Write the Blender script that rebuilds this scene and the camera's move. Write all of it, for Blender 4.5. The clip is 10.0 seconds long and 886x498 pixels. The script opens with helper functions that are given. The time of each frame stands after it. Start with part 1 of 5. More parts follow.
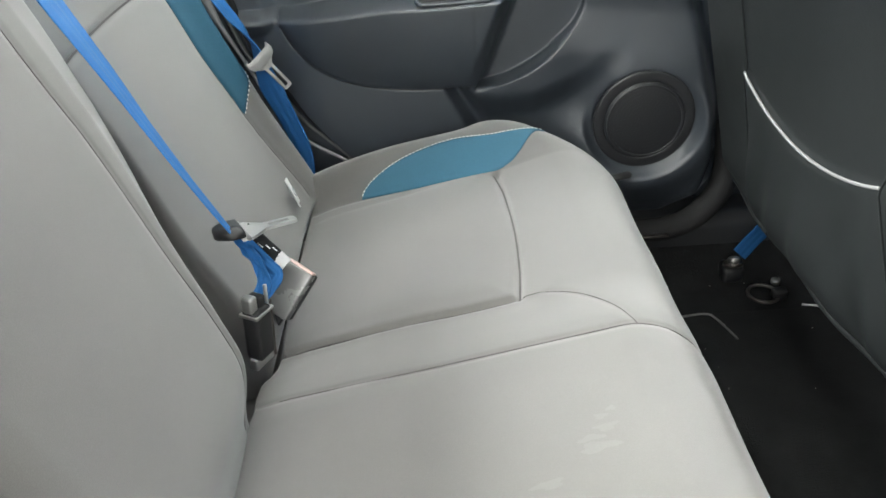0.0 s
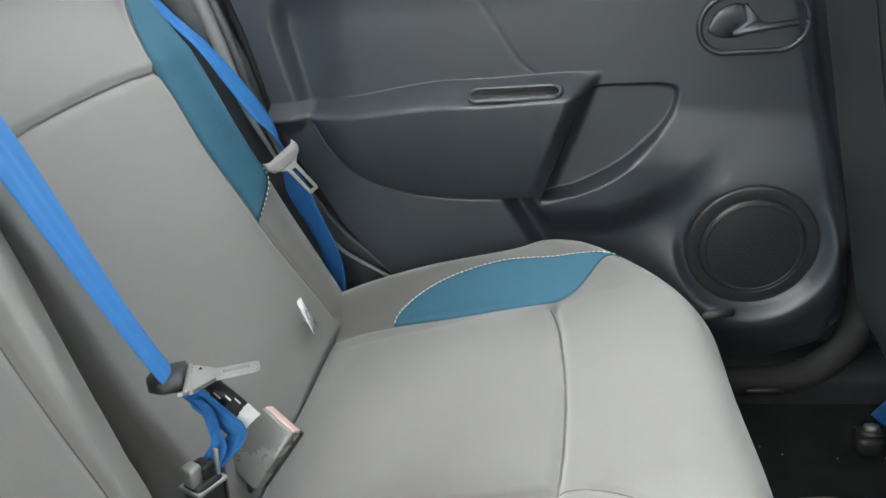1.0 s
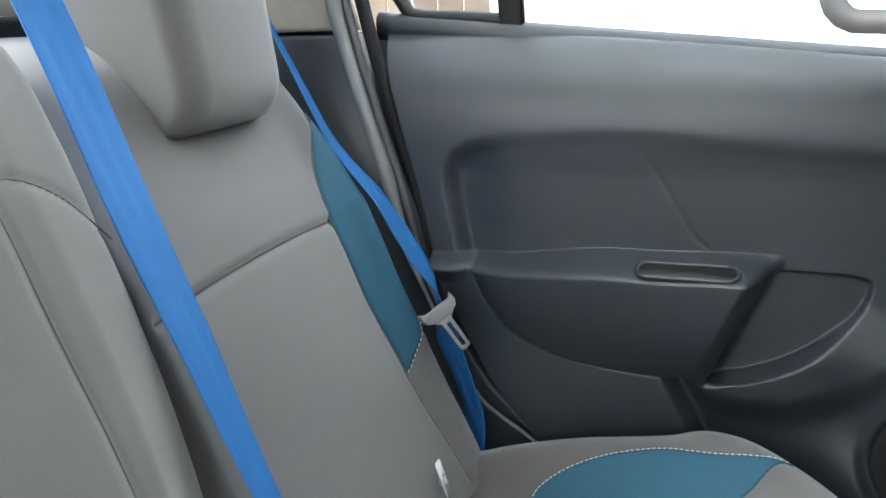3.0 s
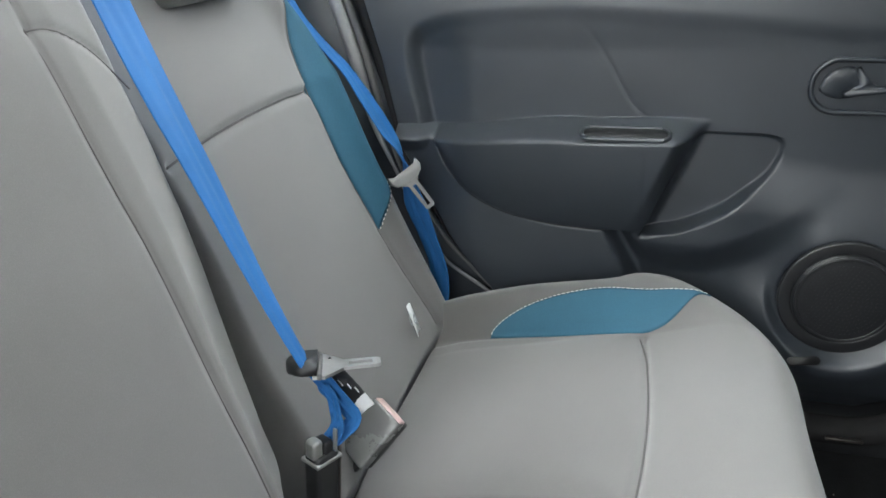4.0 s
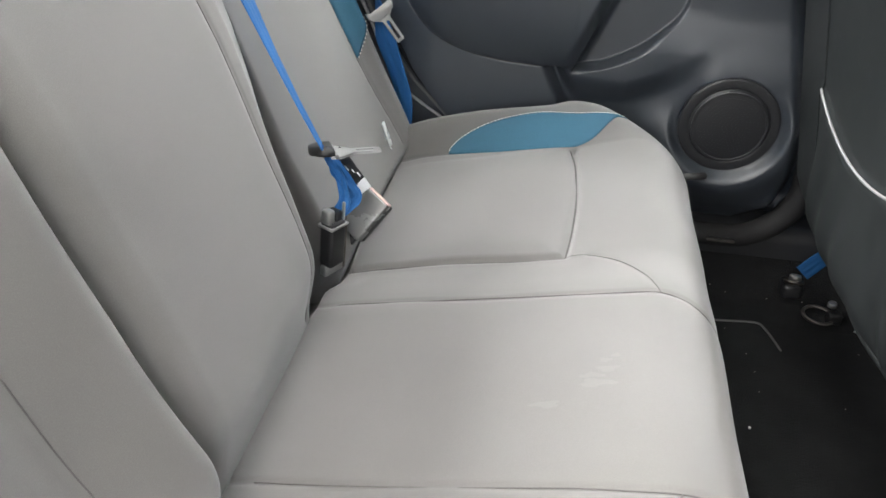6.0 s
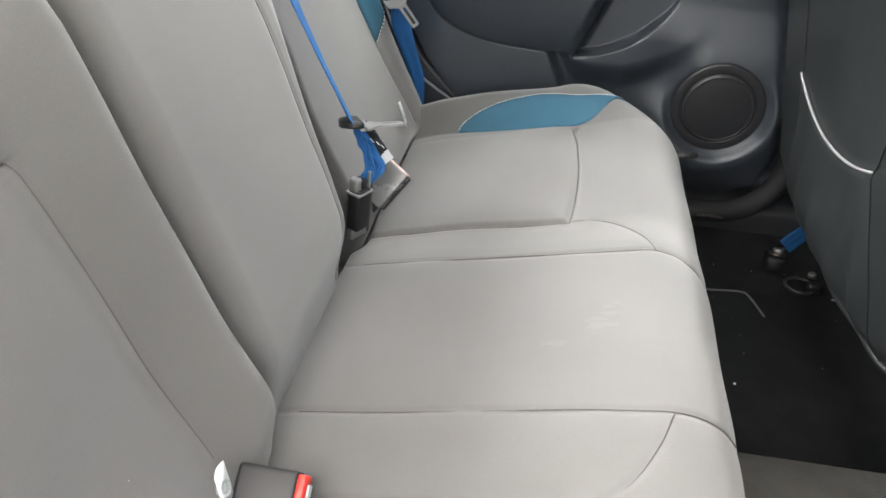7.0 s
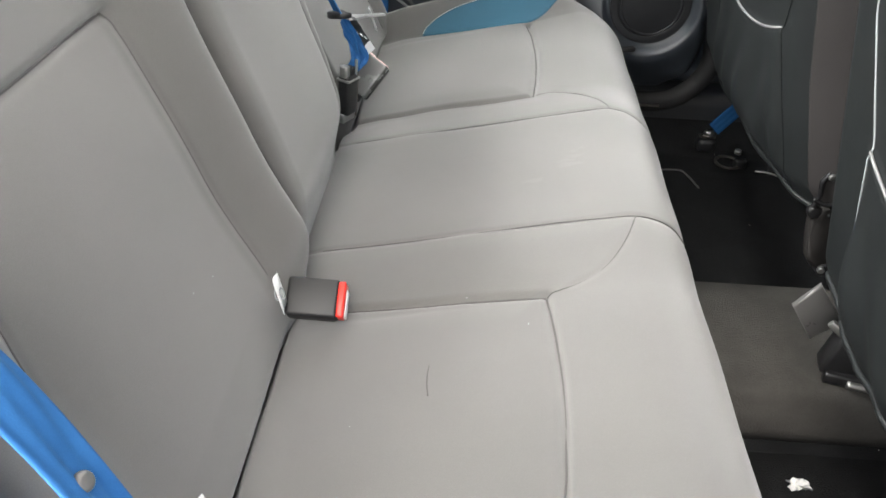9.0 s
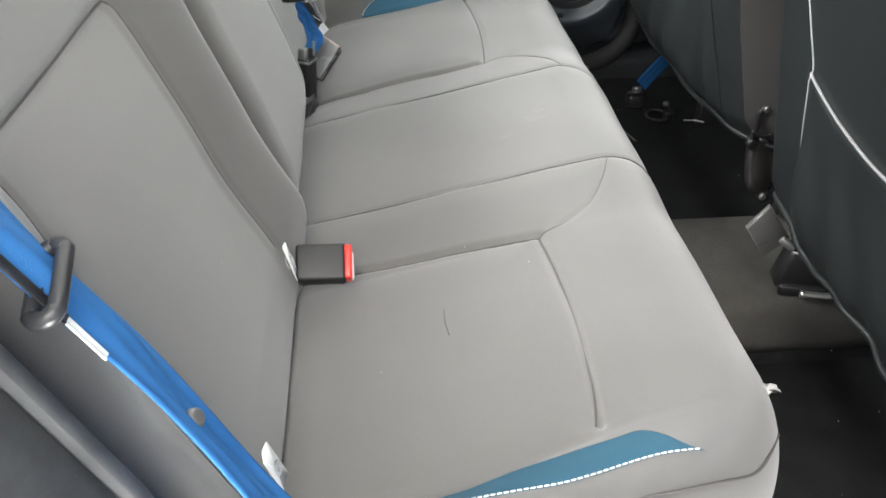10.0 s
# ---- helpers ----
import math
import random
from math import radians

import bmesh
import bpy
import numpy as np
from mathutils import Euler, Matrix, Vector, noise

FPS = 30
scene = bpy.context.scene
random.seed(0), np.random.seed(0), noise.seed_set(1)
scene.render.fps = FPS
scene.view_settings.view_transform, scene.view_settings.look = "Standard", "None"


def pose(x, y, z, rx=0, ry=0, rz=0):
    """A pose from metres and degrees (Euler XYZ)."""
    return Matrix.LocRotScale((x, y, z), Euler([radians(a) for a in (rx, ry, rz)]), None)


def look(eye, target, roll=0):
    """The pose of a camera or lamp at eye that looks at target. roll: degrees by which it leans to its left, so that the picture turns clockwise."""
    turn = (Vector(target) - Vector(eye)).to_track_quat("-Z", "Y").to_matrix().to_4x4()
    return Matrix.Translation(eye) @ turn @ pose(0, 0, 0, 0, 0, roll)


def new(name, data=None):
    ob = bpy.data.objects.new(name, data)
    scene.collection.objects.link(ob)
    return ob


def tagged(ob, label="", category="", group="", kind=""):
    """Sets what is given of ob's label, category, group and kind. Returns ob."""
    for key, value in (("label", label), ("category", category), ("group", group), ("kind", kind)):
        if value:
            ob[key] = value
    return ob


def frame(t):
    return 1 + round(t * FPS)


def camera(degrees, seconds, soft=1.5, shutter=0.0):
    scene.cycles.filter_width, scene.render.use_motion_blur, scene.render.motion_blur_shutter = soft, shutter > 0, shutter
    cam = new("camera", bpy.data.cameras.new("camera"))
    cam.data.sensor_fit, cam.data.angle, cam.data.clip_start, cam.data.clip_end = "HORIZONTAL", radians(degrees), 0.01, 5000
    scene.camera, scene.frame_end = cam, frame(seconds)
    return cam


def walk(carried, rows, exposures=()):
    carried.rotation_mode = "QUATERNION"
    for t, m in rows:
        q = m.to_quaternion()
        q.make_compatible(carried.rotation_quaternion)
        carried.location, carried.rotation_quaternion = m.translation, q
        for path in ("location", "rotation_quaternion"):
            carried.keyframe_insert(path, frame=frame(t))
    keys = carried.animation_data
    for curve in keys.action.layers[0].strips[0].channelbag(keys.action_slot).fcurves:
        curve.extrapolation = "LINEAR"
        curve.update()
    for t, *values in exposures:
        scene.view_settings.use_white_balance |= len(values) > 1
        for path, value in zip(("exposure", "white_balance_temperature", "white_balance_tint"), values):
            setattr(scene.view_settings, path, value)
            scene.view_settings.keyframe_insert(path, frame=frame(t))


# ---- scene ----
# A car's rear bench, seen from the open right rear door. x: to the car's front, y: to its left, z: up from the floor.
cam = camera(59.8, 10.0, soft=1.6)
PATH = [
    (0, (0.007, -0.414, 0.78), (-0.004, 1.268, -0.302), -4.2),
    (0.5, (0.06, -0.293, 0.724), (-0.119, 1.445, -0.25), -5.1),
    (1, (0.081, -0.222, 0.718), (-0.207, 1.567, -0.129), -5.2),
    (1.5, (0.08, -0.18, 0.724), (-0.322, 1.64, -0.003), -4.8),
    (2, (0.049, -0.169, 0.749), (-0.478, 1.672, 0.171), -3.7),
    (2.2, (0.037, -0.168, 0.762), (-0.518, 1.67, 0.201), -3.1),
    (2.75, (0.04, -0.17, 0.777), (-0.58, 1.65, 0.2), -2.6),
    (3.3, (0.06, -0.195, 0.777), (-0.57, 1.595, 0.145), -2.3),
    (3.5, (0.058, -0.214, 0.777), (-0.53, 1.572, 0.093), -2.3),
    (4, (0.071, -0.288, 0.762), (-0.431, 1.468, -0.054), -2.3),
    (4.5, (0.061, -0.349, 0.75), (-0.342, 1.367, -0.194), -1.4),
    (5, (0.055, -0.391, 0.773), (-0.273, 1.288, -0.263), -0.1),
    (5.5, (0.053, -0.449, 0.791), (-0.224, 1.209, -0.294), 1.1),
    (5.7, (0.053, -0.477, 0.791), (-0.212, 1.172, -0.31), 1.5),
    (6.8, (0.046, -0.596, 0.804), (-0.199, 1.048, -0.308), 2.0),
    (7, (0.037, -0.614, 0.813), (-0.193, 1.025, -0.309), 2.5),
    (7.5, (0.018, -0.661, 0.809), (-0.197, 0.977, -0.317), 2.6),
    (8, (0.003, -0.71, 0.809), (-0.184, 0.92, -0.336), 2.6),
    (8.5, (-0.003, -0.755, 0.809), (-0.142, 0.858, -0.364), 2.4),
    (9, (-0.004, -0.805, 0.799), (-0.065, 0.786, -0.411), 2.2),
    (9.5, (-0.024, -0.834, 0.794), (0.013, 0.74, -0.439), 1.7),
    (10, (-0.086, -0.868, 0.794), (0.063, 0.71, -0.426), 0.4),
]
EXPOSURES = [
    (0, 0.74, 6390, 5), (0.5, 0.74, 6330, 5), (1, 0.76, 6290, 5), (2, 0.55, 6170, 5), (2.75, 0.38, 6040, 5), (3.5, 0.20, 5910, 5), (4, 0.53, 6140, 6), (4.5, 0.60, 6290, 7),
    (5, 0.70, 6370, 9), (5.5, 0.75, 6410, 10), (7, 0.73, 6480, 10), (8, 0.66, 6510, 10), (9, 0.50, 6480, 9), (9.5, 0.40, 6410, 8), (10, 0.35, 6360, 8),
]
walk(cam, [(t, look(eye, target, roll)) for t, eye, target, roll in PATH], EXPOSURES)

# ---- light: overcast daylight through the open door and the windows ----
world = bpy.data.worlds.new("sky")
scene.world = world
world.use_nodes = True
wn = world.node_tree
sky = wn.nodes.new("ShaderNodeTexSky")
sky.sky_type = "NISHITA"
sky.sun_disc = False
sky.sun_elevation, sky.sun_rotation = radians(50), radians(200)
sky.air_density, sky.dust_density = 1.0, 4.0
wn.links.new(sky.outputs[0], wn.nodes["Background"].inputs[0])
wn.nodes["Background"].inputs[1].default_value = 0.15


def lamp(name, kind, m, energy, size=0.0, size_y=0.0, colour=(1, 1, 1), spread=180):
    data = bpy.data.lights.new(name, kind)
    data.energy, data.color = energy, colour
    if kind == "AREA":
        data.shape, data.size, data.size_y = "RECTANGLE", size, size_y
        data.spread = radians(spread)
    if kind == "SUN":
        data.angle = size
    ob = new(name, data)
    ob.matrix_world = m
    return ob


lamp("overcast_sun", "SUN", look((-0.5, -2.0, 3.0), (0, 0, 0)), 1.4, radians(30), colour=(1.0, 0.97, 0.93))
lamp("door_opening_sky", "AREA", look((-0.22, -1.22, 1.10), (0.02, 0.60, 0.62)), 9.5, 1.0, 0.5, (1.0, 0.985, 0.96))
lamp("door_opening_ground", "AREA", look((0.15, -1.0, 0.30), (0.10, -0.20, 1.16)), 13.0, 1.1, 0.5, (1.0, 0.985, 0.95), 52)
lamp("rear_window_daylight", "AREA", look((-0.70, 0, 1.07), (0.0, 0, 0.30)), 6.0, 0.6, 0.24, (1.0, 0.985, 0.96), 62)
lamp("left_window_ground", "AREA", look((0.10, 0.86, 0.845), (0.10, 0.53, 1.175)), 4.2, 0.8, 0.09, (0.98, 0.99, 1.0), 80)
lamp("left_window_daylight", "AREA", look((0.0, 0.86, 1.00), (0.0, 0.0, 0.60)), 3.6, 0.9, 0.26, (0.95, 0.98, 1.0))


# ---- materials ----
def material(name, colour, rough=0.6, metal=0.0, grain=0.0, grain_scale=800.0, mottle=0.12, mottle_scale=9.0, spec=0.5, sheen=0.0, grain_kind="noise",
             specks=0.0, object_random=0.0):
    """A surface with large mottling, fine grain and bump. grain: the bump's depth in metres."""
    m = bpy.data.materials.new(name)
    m.use_nodes = True
    n, l = m.node_tree.nodes, m.node_tree.links
    b = n["Principled BSDF"]
    b.inputs["Roughness"].default_value, b.inputs["Metallic"].default_value = rough, metal
    b.inputs["Specular IOR Level"].default_value = spec
    if sheen:
        b.inputs["Sheen Weight"].default_value, b.inputs["Sheen Roughness"].default_value = sheen, 0.65
    co = n.new("ShaderNodeTexCoord")
    big = n.new("ShaderNodeTexNoise")
    big.inputs["Scale"].default_value, big.inputs["Detail"].default_value, big.inputs["Roughness"].default_value = mottle_scale, 6.0, 0.62
    l.new(co.outputs["Object"], big.inputs["Vector"])
    ramp = n.new("ShaderNodeMapRange")
    ramp.inputs["From Min"].default_value, ramp.inputs["From Max"].default_value = 0.3, 0.7
    ramp.inputs["To Min"].default_value, ramp.inputs["To Max"].default_value = 1 - mottle, 1 + mottle
    l.new(big.outputs["Fac"], ramp.inputs["Value"])
    if grain_kind == "weave":
        fine = n.new("ShaderNodeTexVoronoi")
        fine.inputs["Scale"].default_value = grain_scale
        fine_out = fine.outputs["Distance"]
    else:
        fine = n.new("ShaderNodeTexNoise")
        fine.inputs["Scale"].default_value, fine.inputs["Detail"].default_value = grain_scale, 3.0
        fine_out = fine.outputs["Fac"]
    l.new(co.outputs["Object"], fine.inputs["Vector"])
    tone = n.new("ShaderNodeMapRange")
    tone.inputs["To Min"].default_value, tone.inputs["To Max"].default_value = 0.88, 1.12
    l.new(fine_out, tone.inputs["Value"])
    mul = n.new("ShaderNodeMath")
    mul.operation = "MULTIPLY"
    l.new(ramp.outputs[0], mul.inputs[0])
    l.new(tone.outputs[0], mul.inputs[1])
    base = n.new("ShaderNodeVectorMath")
    base.operation = "SCALE"
    base.inputs[0].default_value = colour
    l.new(mul.outputs[0], base.inputs["Scale"])
    out = base.outputs[0]
    if specks:
        dots = n.new("ShaderNodeTexVoronoi")
        dots.inputs["Scale"].default_value = 38.0
        l.new(co.outputs["Object"], dots.inputs["Vector"])
        near = n.new("ShaderNodeMath")
        near.operation, near.inputs[1].default_value = "LESS_THAN", specks
        l.new(dots.outputs["Distance"], near.inputs[0])
        mix = n.new("ShaderNodeMix")
        mix.data_type = "RGBA"
        mix.inputs["B"].default_value = (0.45, 0.43, 0.4, 1)
        l.new(near.outputs[0], mix.inputs["Factor"])
        l.new(out, mix.inputs["A"])
        out = mix.outputs["Result"]
    l.new(out, b.inputs["Base Color"])
    rr = n.new("ShaderNodeMapRange")
    rr.inputs["To Min"].default_value, rr.inputs["To Max"].default_value = max(rough - 0.1, 0.03), min(rough + 0.1, 1)
    l.new(big.outputs["Fac"], rr.inputs["Value"])
    l.new(rr.outputs[0], b.inputs["Roughness"])
    if grain:
        bump = n.new("ShaderNodeBump")
        bump.inputs["Distance"].default_value, bump.inputs["Strength"].default_value = grain, 1.0
        l.new(fine_out, bump.inputs["Height"])
        l.new(bump.outputs[0], b.inputs["Normal"])
    return m


CLOTH = material("grey_cloth", (0.084, 0.081, 0.077), 0.8, grain=0.00005, grain_scale=1300, mottle=0.07, spec=0.35, sheen=0.35, grain_kind="weave")
BLUE_CLOTH = material("teal_blue_cloth", (0.026, 0.088, 0.135), 0.75, grain=0.0001, grain_scale=900, mottle=0.06, spec=0.3, grain_kind="weave")
PLASTIC = material("grained_dark_plastic", (0.029, 0.035, 0.044), 0.44, grain=0.00008, grain_scale=1400, mottle=0.08, spec=0.8)
PLASTIC_PLAIN = material("dark_plastic", (0.022, 0.023, 0.025), 0.4, grain=0.00005, grain_scale=900, mottle=0.06)
PLASTIC_BLACK = material("black_plastic", (0.010, 0.010, 0.011), 0.48, mottle=0.08)
SEAL_GREY = material("worn_grey_seal", (0.11, 0.11, 0.11), 0.6, grain=0.0002, grain_scale=600, mottle=0.15, mottle_scale=30)
RUBBER = material("black_rubber_seal", (0.020, 0.020, 0.021), 0.8, spec=0.25, mottle=0.1, mottle_scale=30)
VINYL = material("dark_seat_vinyl", (0.0135, 0.0155, 0.016), 0.5, grain=0.00012, grain_scale=600, mottle=0.1, spec=0.3)
SEAT_SIDE = material("brownish_seat_cloth", (0.030, 0.0275, 0.027), 0.7, grain=0.0001, grain_scale=900, mottle=0.1, spec=0.3)
TRIM_WORN = material("scuffed_dark_trim", (0.11, 0.112, 0.115), 0.68, grain=0.0001, grain_scale=700, mottle=0.35, mottle_scale=16, spec=0.25)
HEADLINING = material("pale_headlining", (0.72, 0.71, 0.68), 0.9, grain=0.0003, grain_scale=600)
TRIM_GREY = material("grey_grained_trim", (0.27, 0.275, 0.28), 0.5, grain=0.0001, grain_scale=900, mottle=0.1)
BEIGE = material("pale_grey_trim", (0.45, 0.42, 0.36), 0.7, grain=0.0001, grain_scale=700)
CARPET = material("black_carpet", (0.011, 0.0115, 0.012), 0.95, grain=0.0012, grain_scale=420, mottle=0.3, mottle_scale=20, spec=0.1, specks=0.03)
CARPET_GREY = material("grey_tunnel_carpet", (0.06, 0.058, 0.054), 0.95, grain=0.0012, grain_scale=420, mottle=0.15, mottle_scale=25, spec=0.1)
WEBBING = material("blue_belt_webbing", (0.027, 0.127, 0.335), 0.68, grain=0.0002, grain_scale=900, mottle=0.06, spec=0.2)
STEEL = material("worn_steel", (0.40, 0.40, 0.39), 0.5, metal=1.0, mottle=0.12, mottle_scale=40)
STEEL_DARK = material("oiled_steel", (0.12, 0.11, 0.10), 0.42, metal=0.8, mottle=0.3, mottle_scale=60)
THREAD = material("white_thread", (0.75, 0.74, 0.70), 0.8, mottle=0.05)
THREAD_GREY = material("grey_thread", (0.075, 0.072, 0.07), 0.9, mottle=0.05)
PIPING = material("white_piping", (0.22, 0.22, 0.22), 0.45, mottle=0.05)
LABEL = material("white_woven_label", (0.72, 0.73, 0.73), 0.75, mottle=0.05)
LABEL_INK = material("grey_print", (0.32, 0.34, 0.35), 0.8)
RED = material("red_release_button", (0.75, 0.03, 0.02), 0.35, mottle=0.04)
PALE_RED = material("faded_pink_button", (0.52, 0.36, 0.34), 0.45, mottle=0.04)
BUCKLE_GREY = material("scuffed_grey_plastic", (0.11, 0.108, 0.105), 0.3, grain=0.00006, grain_scale=1200)
PAPER = material("white_paper", (0.8, 0.8, 0.79), 0.85)
GROUND = material("grey_paving", (0.32, 0.31, 0.29), 0.9, mottle=0.2, mottle_scale=2)
OUT_WOOD = material("tan_boards", (0.62, 0.50, 0.38), 0.7, mottle=0.2, mottle_scale=4)
OUT_METAL = material("galvanised_tube", (0.42, 0.41, 0.39), 0.5, metal=0.2)
BODY_BLUE = material("dark_blue_paint", (0.01, 0.025, 0.09), 0.3, mottle=0.05)
glass = bpy.data.materials.new("window_glass")
glass.use_nodes = True
gb = glass.node_tree.nodes["Principled BSDF"]
gb.inputs["Transmission Weight"].default_value, gb.inputs["Roughness"].default_value, gb.inputs["IOR"].default_value = 1.0, 0.0, 1.45
GLASS = glass
# emits its own light, in place of the overcast daylight outside
GLOW = bpy.data.materials.new("glowing_distance")
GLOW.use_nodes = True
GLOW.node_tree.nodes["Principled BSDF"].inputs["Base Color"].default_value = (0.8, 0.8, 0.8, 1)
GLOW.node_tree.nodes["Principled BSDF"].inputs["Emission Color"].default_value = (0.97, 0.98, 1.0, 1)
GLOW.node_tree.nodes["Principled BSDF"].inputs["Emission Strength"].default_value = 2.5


# ---- shape tools ----
def thing(name, label, category, group="", at=(0, 0, 0), kind=""):
    ob = new(name)
    ob.empty_display_size = 0.05
    ob.location = at
    return tagged(ob, label, category, group, kind)


def part(name, data, mat, parent=None, label="", smooth=True):
    """Links a bmesh or a mesh as one object, under its thing where one is given. All meshes are in the car's coordinates."""
    if isinstance(data, bmesh.types.BMesh):
        bmesh.ops.recalc_face_normals(data, faces=data.faces)
        me = bpy.data.meshes.new(name)
        data.to_mesh(me)
        data.free()
    else:
        me = data
    for p in me.polygons:
        p.use_smooth = smooth
    me.materials.append(mat)
    ob = new(name, me)
    if parent is not None:
        ob.parent = parent
        if parent.parent is None:
            ob.matrix_parent_inverse = Matrix.Translation(-Vector(parent.location))
    if label:
        ob["label"] = label
    return ob


def grid_mesh(p, close_back=None):
    """A mesh from an (n, m, 3) array; close_back: a vector by which the border is carried back and capped, to give the sheet its depth."""
    n, m, _ = p.shape
    idx = np.arange(n * m).reshape(n, m)
    q = np.stack([idx[:-1, :-1], idx[1:, :-1], idx[1:, 1:], idx[:-1, 1:]], -1).reshape(-1, 4)
    verts, faces = p.reshape(-1, 3).tolist(), q.tolist()
    if close_back is not None:
        ring = [*idx[0, :], *idx[1:, -1], *idx[-1, -2::-1], *idx[-2:0:-1, 0]]
        first = len(verts)
        flat = p.reshape(-1, 3)
        verts += [(flat[i] + np.array(close_back)).tolist() for i in ring]
        k = len(ring)
        faces += [[ring[i], ring[(i + 1) % k], first + (i + 1) % k, first + i] for i in range(k)]
        verts.append(np.mean([verts[first + i] for i in range(k)], axis=0).tolist())
        faces += [[first + i, first + (i + 1) % k, first + k] for i in range(k)]
    me = bpy.data.meshes.new("sheet")
    me.from_pydata(verts, [], faces)
    bm = bmesh.new()
    bm.from_mesh(me)
    bpy.data.meshes.remove(me)
    return bm


def smooth(a, b, x):
    t = np.clip((np.asarray(x, float) - a) / (b - a), 0, 1)
    return t * t * (3 - 2 * t)


def along(points, n):
    """n points evenly spaced along a smooth curve through the given ones."""
    p = np.array(points, float)
    if len(p) > 2:
        t = np.arange(len(p))
        fine = np.linspace(0, len(p) - 1, 24 * (len(p) - 1) + 1)
        i = np.clip(fine.astype(int), 0, len(p) - 2)
        u = (fine - i)[:, None]
        p0, p1, p2, p3 = p[np.clip(i - 1, 0, None)], p[i], p[i + 1], p[np.clip(i + 2, None, len(p) - 1)]
        p = 0.5 * (2 * p1 + (p2 - p0) * u + (2 * p0 - 5 * p1 + 4 * p2 - p3) * u**2 + (3 * p1 - p0 - 3 * p2 + p3) * u**3)
    d = np.r_[0, np.cumsum(np.linalg.norm(np.diff(p, axis=0), axis=1))]
    want = np.linspace(0, d[-1], n)
    return np.stack([np.interp(want, d, p[:, k]) for k in range(p.shape[1])], -1)


def line_dist(a, b, points):
    """The distance of the plan places (a, b) from a polyline."""
    best = np.full(np.shape(a), 9.0)
    for (x0, y0), (x1, y1) in zip(points[:-1], points[1:]):
        dx, dy = x1 - x0, y1 - y0
        t = np.clip(((a - x0) * dx + (b - y0) * dy) / (dx * dx + dy * dy + 1e-12), 0, 1)
        best = np.minimum(best, np.hypot(a - x0 - t * dx, b - y0 - t * dy))
    return best


def inside(a, b, points):
    """Signed distance to a closed outline, positive inside."""
    d = line_dist(a, b, [*points, points[0]])
    odd = np.zeros(np.shape(a), bool)
    for (x0, y0), (x1, y1) in zip(points, [*points[1:], points[0]]):
        if y0 != y1:
            odd ^= ((y0 > b) != (y1 > b)) & (a < (x1 - x0) * (b - y0) / (y1 - y0) + x0)
    return np.where(odd, d, -d)


def normals(p):
    n = np.cross(np.gradient(p, axis=0), np.gradient(p, axis=1))
    return n / (np.linalg.norm(n, axis=-1, keepdims=True) + 1e-12)


def tube(points, r, sides=8, bm=None, closed=False, n=None, flat=1.0):
    """A round rod along a smooth curve."""
    bm = bm or bmesh.new()
    c = along(points, n or max(8, 6 * len(points)))
    tan = np.gradient(c, axis=0)
    tan /= np.linalg.norm(tan, axis=1, keepdims=True) + 1e-12
    up = np.array([0, 0, 1.0]) if abs(tan[0, 2]) < 0.9 else np.array([1.0, 0, 0])
    rings = []
    for k in range(len(c)):
        side = np.cross(tan[k], up)
        side /= np.linalg.norm(side) + 1e-12
        up = np.cross(side, tan[k])
        rings.append([bm.verts.new(c[k] + r * (math.cos(a) * side + flat * math.sin(a) * up)) for a in np.linspace(0, 2 * math.pi, sides, endpoint=False)])
    for r0, r1 in zip(rings[:-1], rings[1:]):
        for i in range(sides):
            bm.faces.new((r0[i], r0[(i + 1) % sides], r1[(i + 1) % sides], r1[i]))
    bm.faces.new(rings[0])
    bm.faces.new(rings[-1][::-1])
    return bm


def box(size, m=None, bevel=0.003, segments=2, bm=None):
    """A box with rounded edges; size in metres, centred, placed by m."""
    own = bmesh.new()
    bmesh.ops.create_cube(own, size=1.0, matrix=Matrix.Diagonal((*size, 1)))
    if bevel:
        bmesh.ops.bevel(own, geom=own.edges[:], offset=bevel, segments=segments, profile=0.5, affect="EDGES")
    if m is not None:
        bmesh.ops.transform(own, matrix=m, verts=own.verts)
    if bm is None:
        return own
    me = bpy.data.meshes.new("tmp")
    own.to_mesh(me)
    own.free()
    bm.from_mesh(me)
    bpy.data.meshes.remove(me)
    return bm


def prism(outline, depth, m=None, bevel=0.0, segments=3, both=False):
    """A solid of a flat outline (u, v) carried along w; the far rim (w = depth) is rounded."""
    bm = bmesh.new()
    a = [bm.verts.new((u, v, 0)) for u, v in outline]
    b = [bm.verts.new((u, v, depth)) for u, v in outline]
    bm.faces.new(a[::-1])
    top = bm.faces.new(b)
    k = len(a)
    for i in range(k):
        bm.faces.new((a[i], a[(i + 1) % k], b[(i + 1) % k], b[i]))
    if bevel:
        edges = list(top.edges) + (list(bm.faces[0].edges) if both else [])
        bmesh.ops.bevel(bm, geom=edges, offset=bevel, segments=segments, profile=0.5, affect="EDGES")
    if m is not None:
        bmesh.ops.transform(bm, matrix=m, verts=bm.verts)
    return bm


